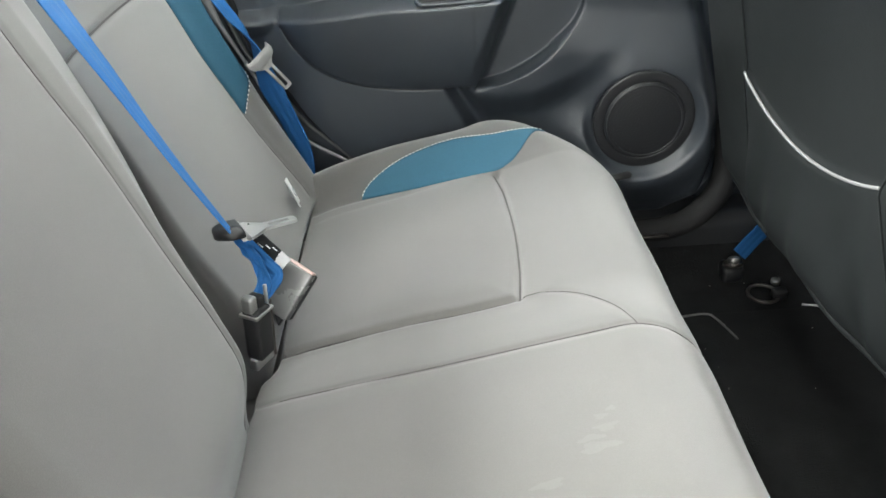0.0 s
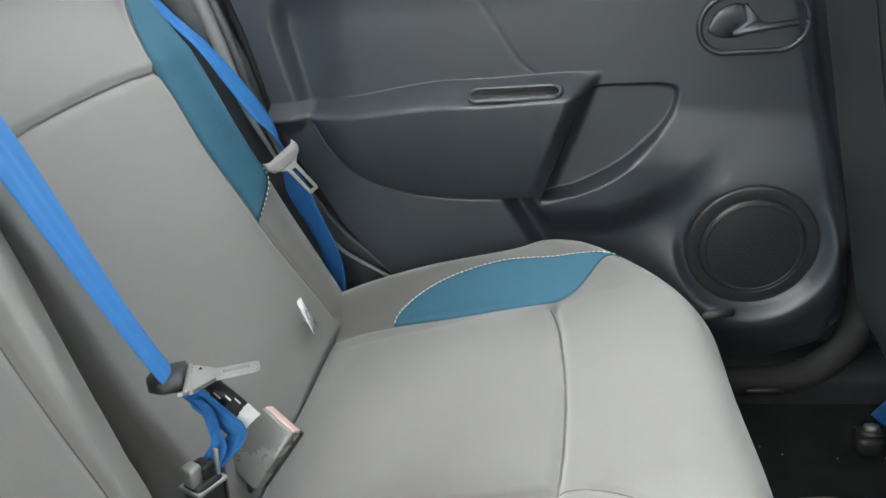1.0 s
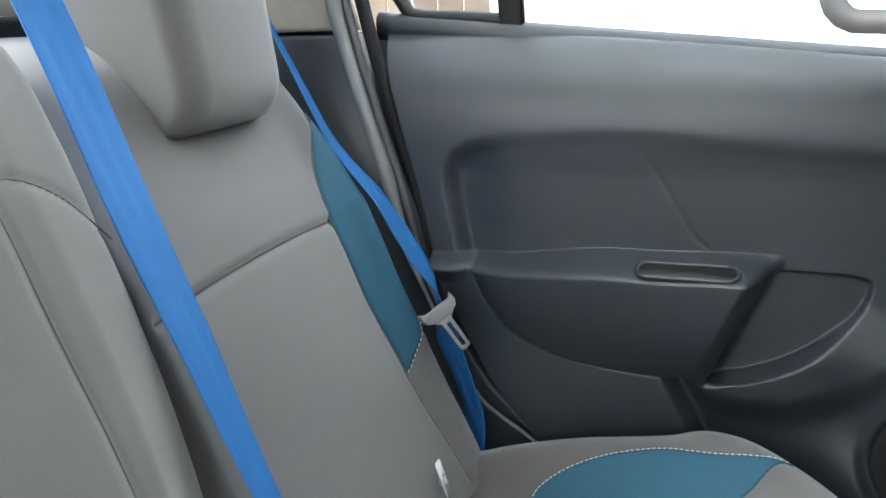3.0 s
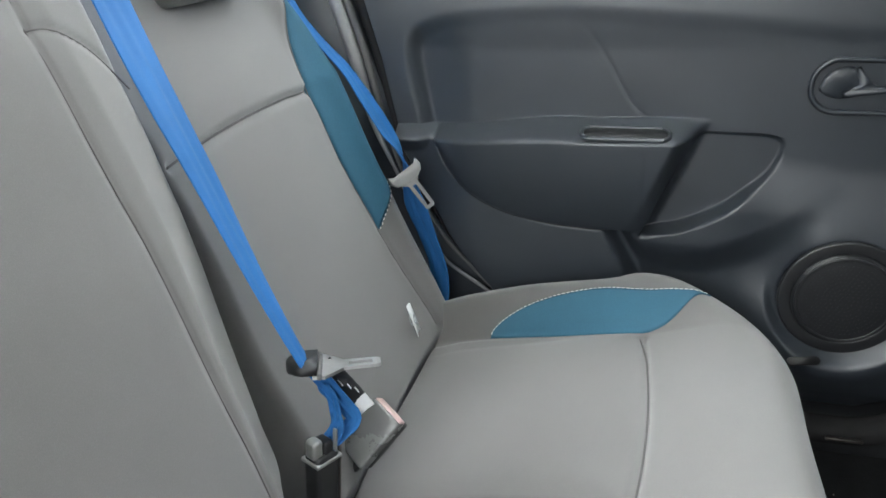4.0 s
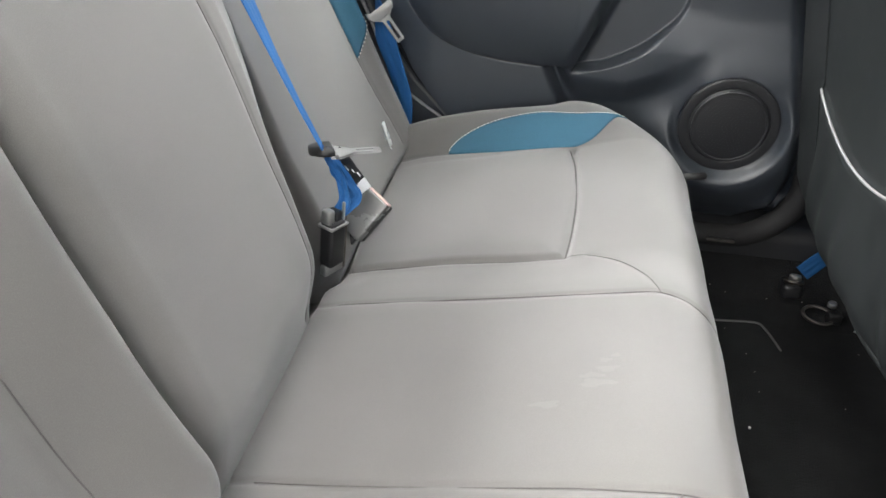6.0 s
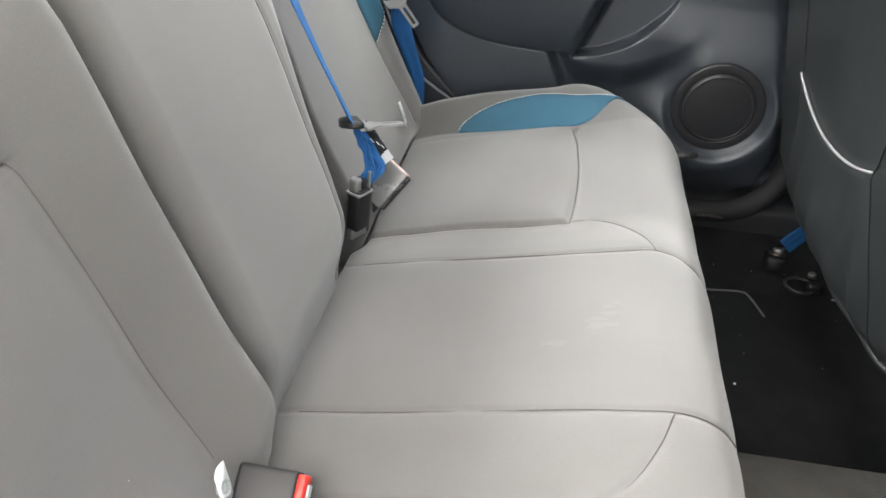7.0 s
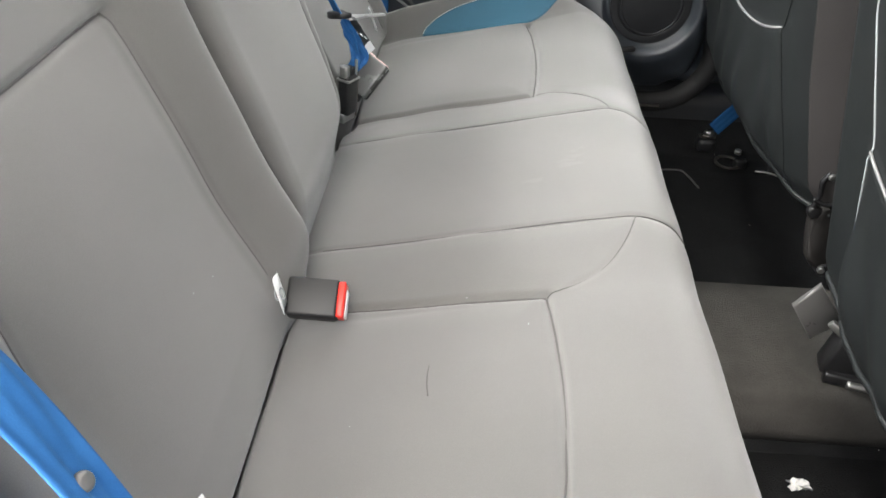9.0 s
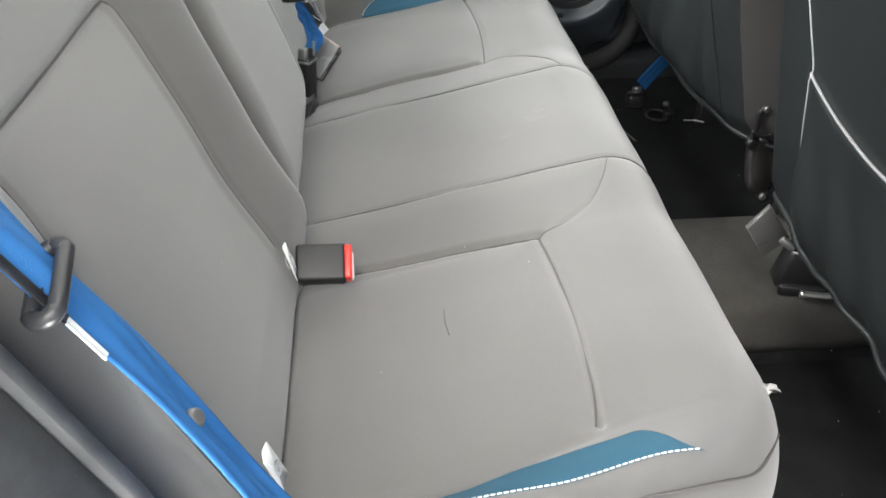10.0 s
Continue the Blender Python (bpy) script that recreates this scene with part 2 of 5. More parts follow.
def disc(r, depth, m, bevel=0.0, sides=40, inner=0.0, segments=3):
    """A round plate or, with an inner radius, a ring, from w = 0 to depth."""
    bm = bmesh.new()
    prof = [(r, 0.0), (r, depth - bevel)]
    prof += [(r - bevel + bevel * math.cos(a), depth - bevel + bevel * math.sin(a)) for a in np.linspace(0, math.pi / 2, segments + 1)[1:]] if bevel else [(r, depth)]
    if inner:
        prof += [(inner + bevel - bevel * math.sin(a), depth - bevel + bevel * math.cos(a)) for a in np.linspace(0, math.pi / 2, segments + 1)] if bevel else [(inner, depth)]
        prof += [(inner, 0.0)]
    rings = [[bm.verts.new((rr * math.cos(a), rr * math.sin(a), w)) for a in np.linspace(0, 2 * math.pi, sides, endpoint=False)] for rr, w in prof]
    pairs = list(zip(rings[:-1], rings[1:])) + ([(rings[-1], rings[0])] if inner else [])
    for r0, r1 in pairs:
        for i in range(sides):
            bm.faces.new((r0[i], r0[(i + 1) % sides], r1[(i + 1) % sides], r1[i]))
    if not inner:
        bm.faces.new(rings[-1])
        bm.faces.new(rings[0][::-1])
    bmesh.ops.transform(bm, matrix=m, verts=bm.verts)
    return bm


def facing(origin, u, w):
    """A pose whose x axis is u and whose z axis is w."""
    u, w = Vector(u).normalized(), Vector(w).normalized()
    v = w.cross(u).normalized()
    u = v.cross(w)
    return Matrix.Translation(origin) @ Matrix((u, v, w)).transposed().to_4x4()


def strap(centre, sides, width=0.047, thick=0.0014, n=60, ribs=3, wave=0.0, seed=0.0, rib_h=0.00035):
    """Belt webbing along a curve; sides: the direction across it at each given point."""
    c = along(centre, n)
    ctrl, sides = np.array(centre, float), np.array(sides, float)
    run = np.r_[0, np.cumsum(np.linalg.norm(np.diff(ctrl, axis=0), axis=1))]
    run = np.interp(np.linspace(0, 1, len(sides)), np.linspace(0, 1, len(run)), run / run[-1])
    s = np.stack([np.interp(np.linspace(0, 1, n), run, sides[:, k]) for k in range(3)], -1)
    tan = np.gradient(c, axis=0)
    tan /= np.linalg.norm(tan, axis=1, keepdims=True)
    s = s - (s * tan).sum(1, keepdims=True) * tan
    s /= np.linalg.norm(s, axis=1, keepdims=True)
    nor = np.cross(s, tan)
    cols = 25
    u = np.linspace(-1, 1, cols)
    rib = rib_h * np.cos(u * math.pi * ribs) * (np.abs(u) < 0.97)
    arc = np.linspace(0, 1, n)
    bow = wave * np.sin(7 * arc[:, None] + 2.2 * u[None] + seed) + 0.6 * wave * np.sin(17 * arc[:, None] - 3.1 * u[None] + 2 * seed)
    top = c[:, None] + s[:, None] * (u * width / 2)[None, :, None] + nor[:, None] * (thick / 2 + rib[None] + bow)[..., None]
    low = c[:, None] + s[:, None] * (u * width / 2)[None, :, None] - nor[:, None] * (thick / 2 - rib[None] - bow)[..., None]
    loop = np.concatenate([top, low[:, ::-1], top[:, :1]], axis=1)
    bm = grid_mesh(loop)
    bmesh.ops.remove_doubles(bm, verts=bm.verts, dist=1e-5)
    return bm


# ---- the rear bench: cushion ----
SLOPE, Z0 = 0.26, 0.289
XR, RR = 0.158, 0.066


def cushion_profile(s):
    """Side profile: s runs from the rear of the seat over the front edge down to the floor. Gives x, z."""
    ang = math.atan(SLOPE)
    x_rear = -0.27
    l1 = (XR - x_rear) / math.cos(ang)
    turn = ang + radians(97)
    l2 = RR * turn
    s = np.asarray(s, float)
    x = x_rear + np.minimum(s, l1) * math.cos(ang)
    z = Z0 + SLOPE * x
    a = np.clip((s - l1) / RR, 0, turn)
    zc, xc = Z0 + SLOPE * XR - RR * math.cos(ang), XR + RR * math.sin(ang)
    on = s > l1
    x = np.where(on, xc + RR * np.sin(a - ang), x)
    z = np.where(on, zc + RR * np.cos(a - ang), z)
    rest = np.maximum(s - l1 - l2, 0)
    return x + rest * math.cos(radians(263)) , z - rest * math.sin(radians(83))


NARROW = 0.017  # the right seat place is that much narrower than the left


def unwarp(y):
    """Distance from the middle, as the left half would have it."""
    ay = np.abs(y)
    return np.where(np.asarray(y) < 0, ay + NARROW * smooth(0.25, 0.47, ay), ay)


def warp(ay, side):
    """The opposite of unwarp."""
    return ay if side > 0 else -(np.asarray(ay) - NARROW * smooth(0.26, 0.50, ay))


CUSH_LEN = 0.66
Y_OUT = 0.612


def bolster_start(x):
    return 0.537 + np.clip((x + 0.107) / 0.182, -0.3, 1.2) * (0.505 - 0.537)


def cushion_surface(s, w):
    """w: place across. |w| <= 1 flat seat, 1 to 2 up the side bolster, 2 to 3 over its crest and down the outer side."""
    x, z = cushion_profile(s)
    aw, sign = np.abs(w), np.sign(w)
    less = np.where(sign < 0, NARROW, 0.0)
    y0 = bolster_start(np.clip(x, -0.2, 0.14)) - less
    crest = 0.572 - less
    y = np.where(aw <= 1, aw * y0, np.where(aw <= 2, y0 + (aw - 1) * (crest - y0), crest + (Y_OUT - 0.572) * np.sin(np.clip(aw - 2, 0, 0.5) * math.pi)))
    lift = np.where(sign < 0, 0.040, 0.046) * (1 - 0.50 * smooth(-0.07, 0.13, x) - 0.50 * smooth(0.12, 0.225, x)) * (0.95 + 0.05 * smooth(-0.2, -0.08, x))
    h = np.where(aw <= 1, 0, np.where(aw <= 2, lift * smooth(-0.12, 1.05, aw - 1), lift))
    h = h + np.where((aw > 2) & (aw <= 2.5), -0.04 * (1 - np.cos(np.clip(aw - 2, 0, 0.5) * math.pi)), 0)
    h = h + np.where(aw > 2.5, -0.04 - (aw - 2.5) * 0.44, 0)
    # rounded front corners in plan
    over = np.clip(y + less - 0.445, 0, 0.175)
    inset = 0.18 - np.sqrt(np.maximum(0.18**2 - over**2, 0))
    front = smooth(-0.05, 0.2, x)
    x = x - inset * front * 1.0
    # raised middle place
    z = z + 0.011 * (1 - smooth(0.12, 0.225, y)) * (1 - smooth(0.15, 0.25, x) * 0.5)
    # soft fullness of the outer seat panels
    fx, fy = np.clip((x + 0.2) / 0.275, 0, 1), np.clip((y - 0.225) / (0.285 - less), 0, 1)
    z = z + 0.0055 * np.sin(fx * math.pi) ** 0.6 * np.sin(fy * math.pi) ** 0.6 * (aw <= 1)
    fold = -0.181 - 0.013 * smooth(-0.165, -0.135, y * sign) * smooth(0.215, 0.185, y * sign)
    z = z - 0.035 * smooth(fold - 0.001, fold - 0.014, x) - 0.003 * smooth(fold + 0.040, fold - 0.004, x)
    z = np.maximum(z + h, 0.075)
    return np.stack([x, y * np.where(sign == 0, 1, sign), z], -1)


SEAM_PANEL = along([(-0.26, 0.240), (-0.18, 0.238), (-0.05, 0.231), (0.03, 0.224), (0.076, 0.2205)], 30)
SEAM_PANEL_RIGHT = along([(-0.26, 0.193), (-0.12, 0.2045), (-0.05, 0.2105), (0.0, 0.213), (0.04, 0.2165), (0.076, 0.2205)], 30)
SEAM_FRONT = along([(0.076, 0.2205), (0.082, 0.28), (0.085, 0.36), (0.082, 0.44), (0.0775, 0.494)], 30)
SEAM_CURVE = along([(0.076, 0.2205), (0.106, 0.214), (0.135, 0.195), (0.158, 0.160), (0.172, 0.124)], 24)
SEAM_MIDDLE = along([(-0.26, 0.157), (-0.19, 0.152), (-0.05, 0.140), (0.08, 0.130), (0.172, 0.124), (0.245, 0.116)], 40)
SEAM_MIDDLE_RIGHT = along([(-0.26, 0.098), (-0.18, 0.105), (-0.14, 0.109), (-0.075, 0.113), (0.0, 0.116), (0.095, 0.1185), (0.172, 0.124), (0.245, 0.116)], 40)
SEAM_OUTER = along([(-0.26, 0.541), (-0.106, 0.537), (0.0, 0.521), (0.075, 0.506)], 20)


def seam_depth(x, y):
    right = np.asarray(y) < 0
    y = unwarp(y)
    d = np.zeros(np.shape(x))
    for seam, other, deep, wide in ((SEAM_PANEL, SEAM_PANEL_RIGHT, 0.0072, 0.0040), (SEAM_FRONT, None, 0.0080, 0.0040), (SEAM_CURVE, None, 0.0014, 0.003), (SEAM_MIDDLE, SEAM_MIDDLE_RIGHT, 0.0022, 0.0030), (SEAM_OUTER, None, 0.0030, 0.004)):
        r = line_dist(x, y, seam)
        if other is not None:
            r = np.where(right, line_dist(x, y, other), r)
        d = np.maximum(d, 0.8 * deep * np.exp(-((r / wide) ** 2)) + 0.42 * deep * np.exp(-((r / (5.5 * wide)) ** 2)))
    return d


def cushion_points(s, w, proud=0.0):
    p = cushion_surface(s, w)
    n = normals(p)
    n *= np.sign(n[..., 2:3].mean())
    lumps = 0.0012 * np.sin(p[..., 0] * 31 + p[..., 1] * 11) * np.sin(p[..., 1] * 23 - p[..., 0] * 9 + 1.3)
    return p + n * (proud + lumps - seam_depth(p[..., 0], p[..., 1]))[..., None]


bench = thing("rear_bench_seat", "grey cloth rear bench seat with teal blue side inserts", "car seat", at=(0, 0, 0.0))
w_axis = np.concatenate([np.linspace(-3, -2.5, 14)[:-1], np.linspace(-2.5, -2, 14)[:-1], np.linspace(-2, -1, 16)[:-1], np.linspace(-1, 1, 330)[:-1], np.linspace(1, 2, 16)[:-1], np.linspace(2, 2.5, 14)[:-1], np.linspace(2.5, 3, 14)])
s_axis = np.linspace(0, CUSH_LEN, 215)
S, W = np.meshgrid(s_axis, w_axis, indexing="ij")
cushion = part("cushion", grid_mesh(cushion_points(S, W), close_back=(0, 0, -0.001)), CLOTH, bench)


def s_of_x(x):
    """The run along the side profile at which it reaches x, on the flat and over the front roll."""
    ang, x = math.atan(SLOPE), np.asarray(x, float)
    turn = np.arcsin(np.clip((x - XR - RR * math.sin(ang)) / RR, -1, 0.999)) + ang
    return np.where(x <= XR, (x + 0.27) / math.cos(ang), (XR + 0.27) / math.cos(ang) + RR * turn)


def cushion_patch(side):
    """The blue insert on the side bolster: between the panel's outer seam and the stitched line."""
    tip = 0.183 if side > 0 else 0.170
    x = -0.107 + (tip + 0.107) * np.linspace(0, 1, 130) ** 2.0
    rise = np.clip((x + 0.107) / 0.17, 0, 1)
    top = 1 + 0.86 * np.sqrt(1 - (1 - rise) ** 2) - 0.14 * smooth(0.03, 0.15, x)
    low = 1.0 + (0.70 * smooth(0.078, tip, x) ** 1.1 if side > 0 else 0.22 * smooth(-0.08, 0.05, x) + 0.50 * smooth(0.105, tip, x))
    low = np.minimum(low, top)
    t = np.linspace(0, 1, 16)
    return s_of_x(x)[:, None] + 0 * t[None], side * (low[:, None] + (top - low)[:, None] * t[None]), x, top


def stitches(points, nors, length=0.0040, gap=0.0026, width=0.0006, height=0.0006):
    """A row of thread stitches lying along a curve."""
    bm = bmesh.new()
    d = np.r_[0, np.cumsum(np.linalg.norm(np.diff(points, axis=0), axis=1))]
    at = 0.0
    while at + length < d[-1]:
        a, b = (np.array([np.interp(v, d, points[:, k]) for k in range(3)]) for v in (at, at + length))
        i = int(np.clip(np.searchsorted(d, at), 0, len(nors) - 1))
        n = Vector(nors[i])
        m = facing(Vector((a + b) / 2) + n * height * 0.5, Vector(b - a), n)
        box((length, 2 * width, height * 2), m, 0.0006, 1, bm)
        at += length + gap
    return bm


for side in (1, -1):
    ps, pw, xs, top = cushion_patch(side)
    patch = cushion_points(ps, pw, 0.0016)
    part("insert", grid_mesh(patch, close_back=(0, 0, -0.004)), BLUE_CLOTH, cushion, "teal blue cloth insert")
    edge = patch[:, -1]
    up = normals(patch)[:, -1]
    up *= np.sign(up[:, 2:3])
    part("stitching", stitches(edge, up, gap=0.0016 if side > 0 else 0.0009, width=0.0005 if side > 0 else 0.0003), THREAD, cushion, "white decorative stitching", smooth=False)



def cushion_thread(seam, side, r):
    """The sewn line at the bottom of a cushion seam."""
    pts = np.array([p for p in seam if p[0] > -0.175])
    w = side * np.clip(np.abs(warp(pts[:, 1], side)) / (bolster_start(np.clip(pts[:, 0], -0.2, 0.14)) - (NARROW if side < 0 else 0)), 0, 1)
    s = s_of_x(pts[:, 0])
    d = 0.004
    sg = np.stack([s - d, s, s + d])[:, :, None] + np.zeros((1, 1, 3))
    wg = np.stack([w - 0.006, w, w + 0.006], -1)[None] + np.zeros((3, 1, 1))
    p = np.stack([cushion_surface(sg[1, :, k], wg[1, :, k]) for k in range(3)])[1]
    deep = seam_depth(p[:, 0], p[:, 1])
    return tube([tuple(q + np.array([-0.25, 0, 0.97]) * (0.0006 + 0.3 * r) - np.array([-0.25, 0, 0.97]) * dd) for q, dd in zip(p, deep)], r, 6, n=90)


for side in (1, -1):
    for seam, r in ((SEAM_PANEL if side > 0 else SEAM_PANEL_RIGHT, 0.0010), (SEAM_FRONT, 0.0010), (SEAM_CURVE, 0.0005), ((SEAM_MIDDLE if side > 0 else SEAM_MIDDLE_RIGHT)[:-1], 0.0006)):
        part("seam", cushion_thread(seam, side, r), THREAD_GREY, cushion, "dark sewn seam")

edge_s = np.array([0.30, 0.36, 0.417, 0.453, 0.477, 0.503, 0.515, 0.535])
edge_w = np.array([-2.22, -2.17, -2.12, -2.09, -2.02, -1.82, -1.53, -1.10])
part("seam", tube([tuple(v + np.array([0.0006, -0.0006, 0.0006])) for v in cushion_surface(edge_s, edge_w)], 0.0012, 6, n=80), THREAD_GREY, cushion, "dark sewn seam")

# ---- backrests ----
B_UP, B_N = np.array([-0.3162, 0, 0.9487]), np.array([0.9487, 0, 0.3162])
B_BASE = np.array([-0.2, 0, 0.27])


def back_q(z):
    return (np.asarray(z, float) - 0.27) / 0.9487


def side_edge(y, z):
    """Draws the outer edge of a side pad in towards its shoulder; true places from the pad's own."""
    ay = unwarp(y)
    out_r = np.interp(z, [0.25, 0.42, 0.50, 0.60, 0.66, 0.74, 0.85], [0.600, 0.594, 0.577, 0.557, 0.548, 0.533, 0.505])
    out_l = np.interp(z, [0.25, 0.42, 0.50, 0.60, 0.66, 0.74, 0.85], [0.602, 0.597, 0.581, 0.567, 0.570, 0.568, 0.548])
    out = np.where(np.asarray(y) > 0, out_l, out_r)
    over = np.maximum(ay - 0.45, 0)
    return y + np.sign(y) * over * ((out - 0.45) / 0.132 - 1)


def back_point(y, q, d):
    y = side_edge(y, 0.27 + 0.9487 * np.asarray(q))
    return B_BASE + np.asarray(q)[..., None] * B_UP + np.asarray(d)[..., None] * B_N + np.stack([0 * y, y, 0 * y], -1)


EDGE_SEAM = along([(0.537, 0.26), (0.528, 0.33), (0.520, 0.40), (0.510, 0.50), (0.511, 0.578), (0.530, 0.63), (0.566, 0.68)], 40)
CROSS_SEAM = along([(0.511, 0.578), (0.44, 0.582), (0.36, 0.583), (0.28, 0.580), (0.232, 0.576)], 24)
CROSS_RIGHT = along([(0.511, 0.575), (0.44, 0.574), (0.36, 0.573), (0.28, 0.573), (0.222, 0.571)], 24)
RIGHT_SEAM = along([(0.221, 0.305), (0.2205, 0.34), (0.2205, 0.42), (0.2205, 0.50), (0.2215, 0.572)], 30)
MIDDLE_SEAM = along([(0.118, 0.25), (0.121, 0.45), (0.123, 0.58), (0.125, 0.70), (0.126, 0.86)], 30)
MIDDLE_CROSS = along([(0.125, 0.690), (0.145, 0.688), (0.175, 0.672), (0.205, 0.640)], 16)


def back_seams(pad):
    if pad == "middle":
        return [(MIDDLE_SEAM, 0.0018, 0.003), (MIDDLE_CROSS, 0.002, 0.003)]
    return [(EDGE_SEAM, 0.002, 0.0032), (CROSS_RIGHT if pad == "right" else CROSS_SEAM, 0.0055, 0.0042)] + ([(RIGHT_SEAM, 0.0020, 0.0032)] if pad == "right" else [])


def back_shape(y, q, pad):
    """Depth of a backrest's face in front of its plane."""
    z = 0.27 + 0.9487 * q
    lean = {"left": -0.25 * np.maximum(z - 0.585, 0), "middle": -0.06 * np.maximum(z - 0.55, 0), "right": -0.16 * np.maximum(z - 0.63, 0)}
    d = lean[pad] - 0.06 * smooth(0.72, 0.86, z) ** 1.5
    ay = unwarp(y)
    if pad == "middle":
        d = d + 0.038 + 0.003 * np.cos(y * 12) - 0.005 * smooth(0.105, 0.137, -y) - np.interp(z, [0.36, 0.47, 0.60, 0.70], [0.62, 0.50, 0.28, 0.14]) * np.maximum(y - np.interp(z, [0.36, 0.47, 0.60], [0.128, 0.138, 0.150]), 0) - 0.004 * smooth(0.40, 0.28, z) - 0.040 * smooth(0.340, 0.235, z) ** 1.4
    else:
        d = d + 0.012 * smooth(0.42, 0.27, z) - 0.014 * smooth(0.252, 0.228, z)
        if pad == "left":
            d = d + 0.016 * np.exp(-(((ay - 0.566) / 0.028) ** 2)) * smooth(0.80, 0.62, z)
        else:
            d = d + 0.018 * np.exp(-(((ay - 0.560) / 0.030) ** 2)) * smooth(0.80, 0.62, z)
        fy, fz = np.clip((ay - 0.225) / 0.28, 0, 1), np.clip((z - 0.3) / 0.278, 0, 1)
        d = d + 0.007 * np.sin(fy * math.pi) ** 1.2 * np.sin(fz * math.pi) ** 1.0
        if pad == "right":
            d = d + 0.034 * smooth(0.240, 0.150, ay) - 0.034 * smooth(0.325, 0.235, z) ** 1.3 * smooth(0.215, 0.150, ay)
    for seam, deep, wide in back_seams(pad):
        r = line_dist(np.asarray(y, float) if pad == "middle" else ay, z, seam)
        d = d - deep * np.exp(-((r / wide) ** 2)) - 0.50 * deep * np.exp(-((r / (5 * wide)) ** 2))
    return d + 0.0012 * np.sin(y * 19 + z * 27) * np.sin(z * 13 - y * 8)


def rounded(lo, hi, r0, r1, depth, n):
    """Places along a rounded bar section: (position, depth) from the back of one edge round to the other."""
    a = np.linspace(0, math.pi / 2, 9)
    p = [(lo, -depth)] + [(lo + r0 - r0 * math.cos(t), -r0 + r0 * math.sin(t)) for t in a]
    p += [(v, 0.0) for v in np.linspace(lo + r0, hi - r1, n)[1:-1]]
    p += [(hi - r1 + r1 * math.sin(t), -r1 + r1 * math.cos(t)) for t in a] + [(hi, -depth)]
    return np.array(p)


def backrest_pad(pad, y0, y1, r0, r1):
    ys = rounded(y0, y1, r0, r1, 0.11, int((y1 - y0) / 0.0036))
    qs = rounded(back_q(0.205), back_q(0.83), 0.041, 0.05, 0.11, 165)
    Q, Yv = np.meshgrid(qs[:, 0], ys[:, 0], indexing="ij")
    dep = np.maximum(qs[:, 1][:, None] + ys[:, 1][None], -0.11)
    return grid_mesh(back_point(Yv, Q, back_shape(Yv, Q, pad) + dep), close_back=(-0.002, 0, 0))


rest_l = part("left_backrest", backrest_pad("left", 0.218, 0.582, 0.012, 0.03), CLOTH, bench)
rest_m = part("middle_backrest", backrest_pad("middle", -0.139, 0.206, 0.020, 0.018), CLOTH, bench)
rest_r = part("right_backrest", backrest_pad("right", -0.570, -0.141, 0.036, 0.022), CLOTH, bench)
for rest, pad, side in ((rest_l, "left", 1), (rest_m, "middle", 1), (rest_r, "right", -1)):
    for seam, deep, wide in back_seams(pad):
        sy, sq = warp(seam[:, 0], side), back_q(seam[:, 1])
        part("seam", tube([tuple(v) for v in back_point(sy, sq, back_shape(sy, sq, pad) + 0.0003)], 0.0013 if seam is CROSS_SEAM or seam is CROSS_RIGHT else 0.0006, 6, n=80), THREAD_GREY, rest, "dark sewn seam")


def back_insert(side, pad):
    """Blue insert along the outer edge of a backrest, ending in a stitched curve at the bottom."""
    z = np.linspace(0, 1, 60)
    if side > 0:
        inner = along([(0.521, 0.402), (0.511, 0.50), (0.512, 0.578), (0.532, 0.63), (0.566, 0.68)], 60)
        outer = along([(0.573, 0.446), (0.573, 0.51), (0.573, 0.578), (0.573, 0.63), (0.571, 0.685)], 60)
    else:
        inner = along([(0.522, 0.615), (0.532, 0.63), (0.566, 0.68)], 60)
        outer = along([(0.573, 0.620), (0.573, 0.64), (0.571, 0.685)], 60)
    t = np.linspace(0, 1, 18)
    yz = inner[:, None] + (outer - inner)[:, None] * t[None, :, None]
    yz[..., 1] -= 0.004 * np.sin(t * math.pi)[None] * (1 - z[:, None])
    ay, q = yz[..., 0], back_q(yz[..., 1])
    round_off = -np.maximum(ay - 0.552, 0) ** 2 / 0.06
    wy = warp(ay, side)
    p = back_point(wy, q, back_shape(wy, q, pad) + round_off + 0.0018)
    return p


for side, pad, rest in ((1, "left", rest_l), (-1, "right", rest_r)):
    p = back_insert(side, pad)
    part("insert", grid_mesh(p, close_back=(-0.004, 0, 0)), BLUE_CLOTH, rest, "teal blue cloth insert")
    part("stitching", stitches(p[0], np.tile(B_N, (len(p[0]), 1))), THREAD, rest, "white decorative stitching", smooth=False)

# dark gap filler: the bench's steel back behind the pads
tagged(part("seat_back_panel", box((0.03, 1.24, 0.6), facing((-0.375, 0, 0.5), B_N, B_UP) , 0.01), CARPET), "black carpeted rear panel behind the backrests", "seat panel", kind="structure")


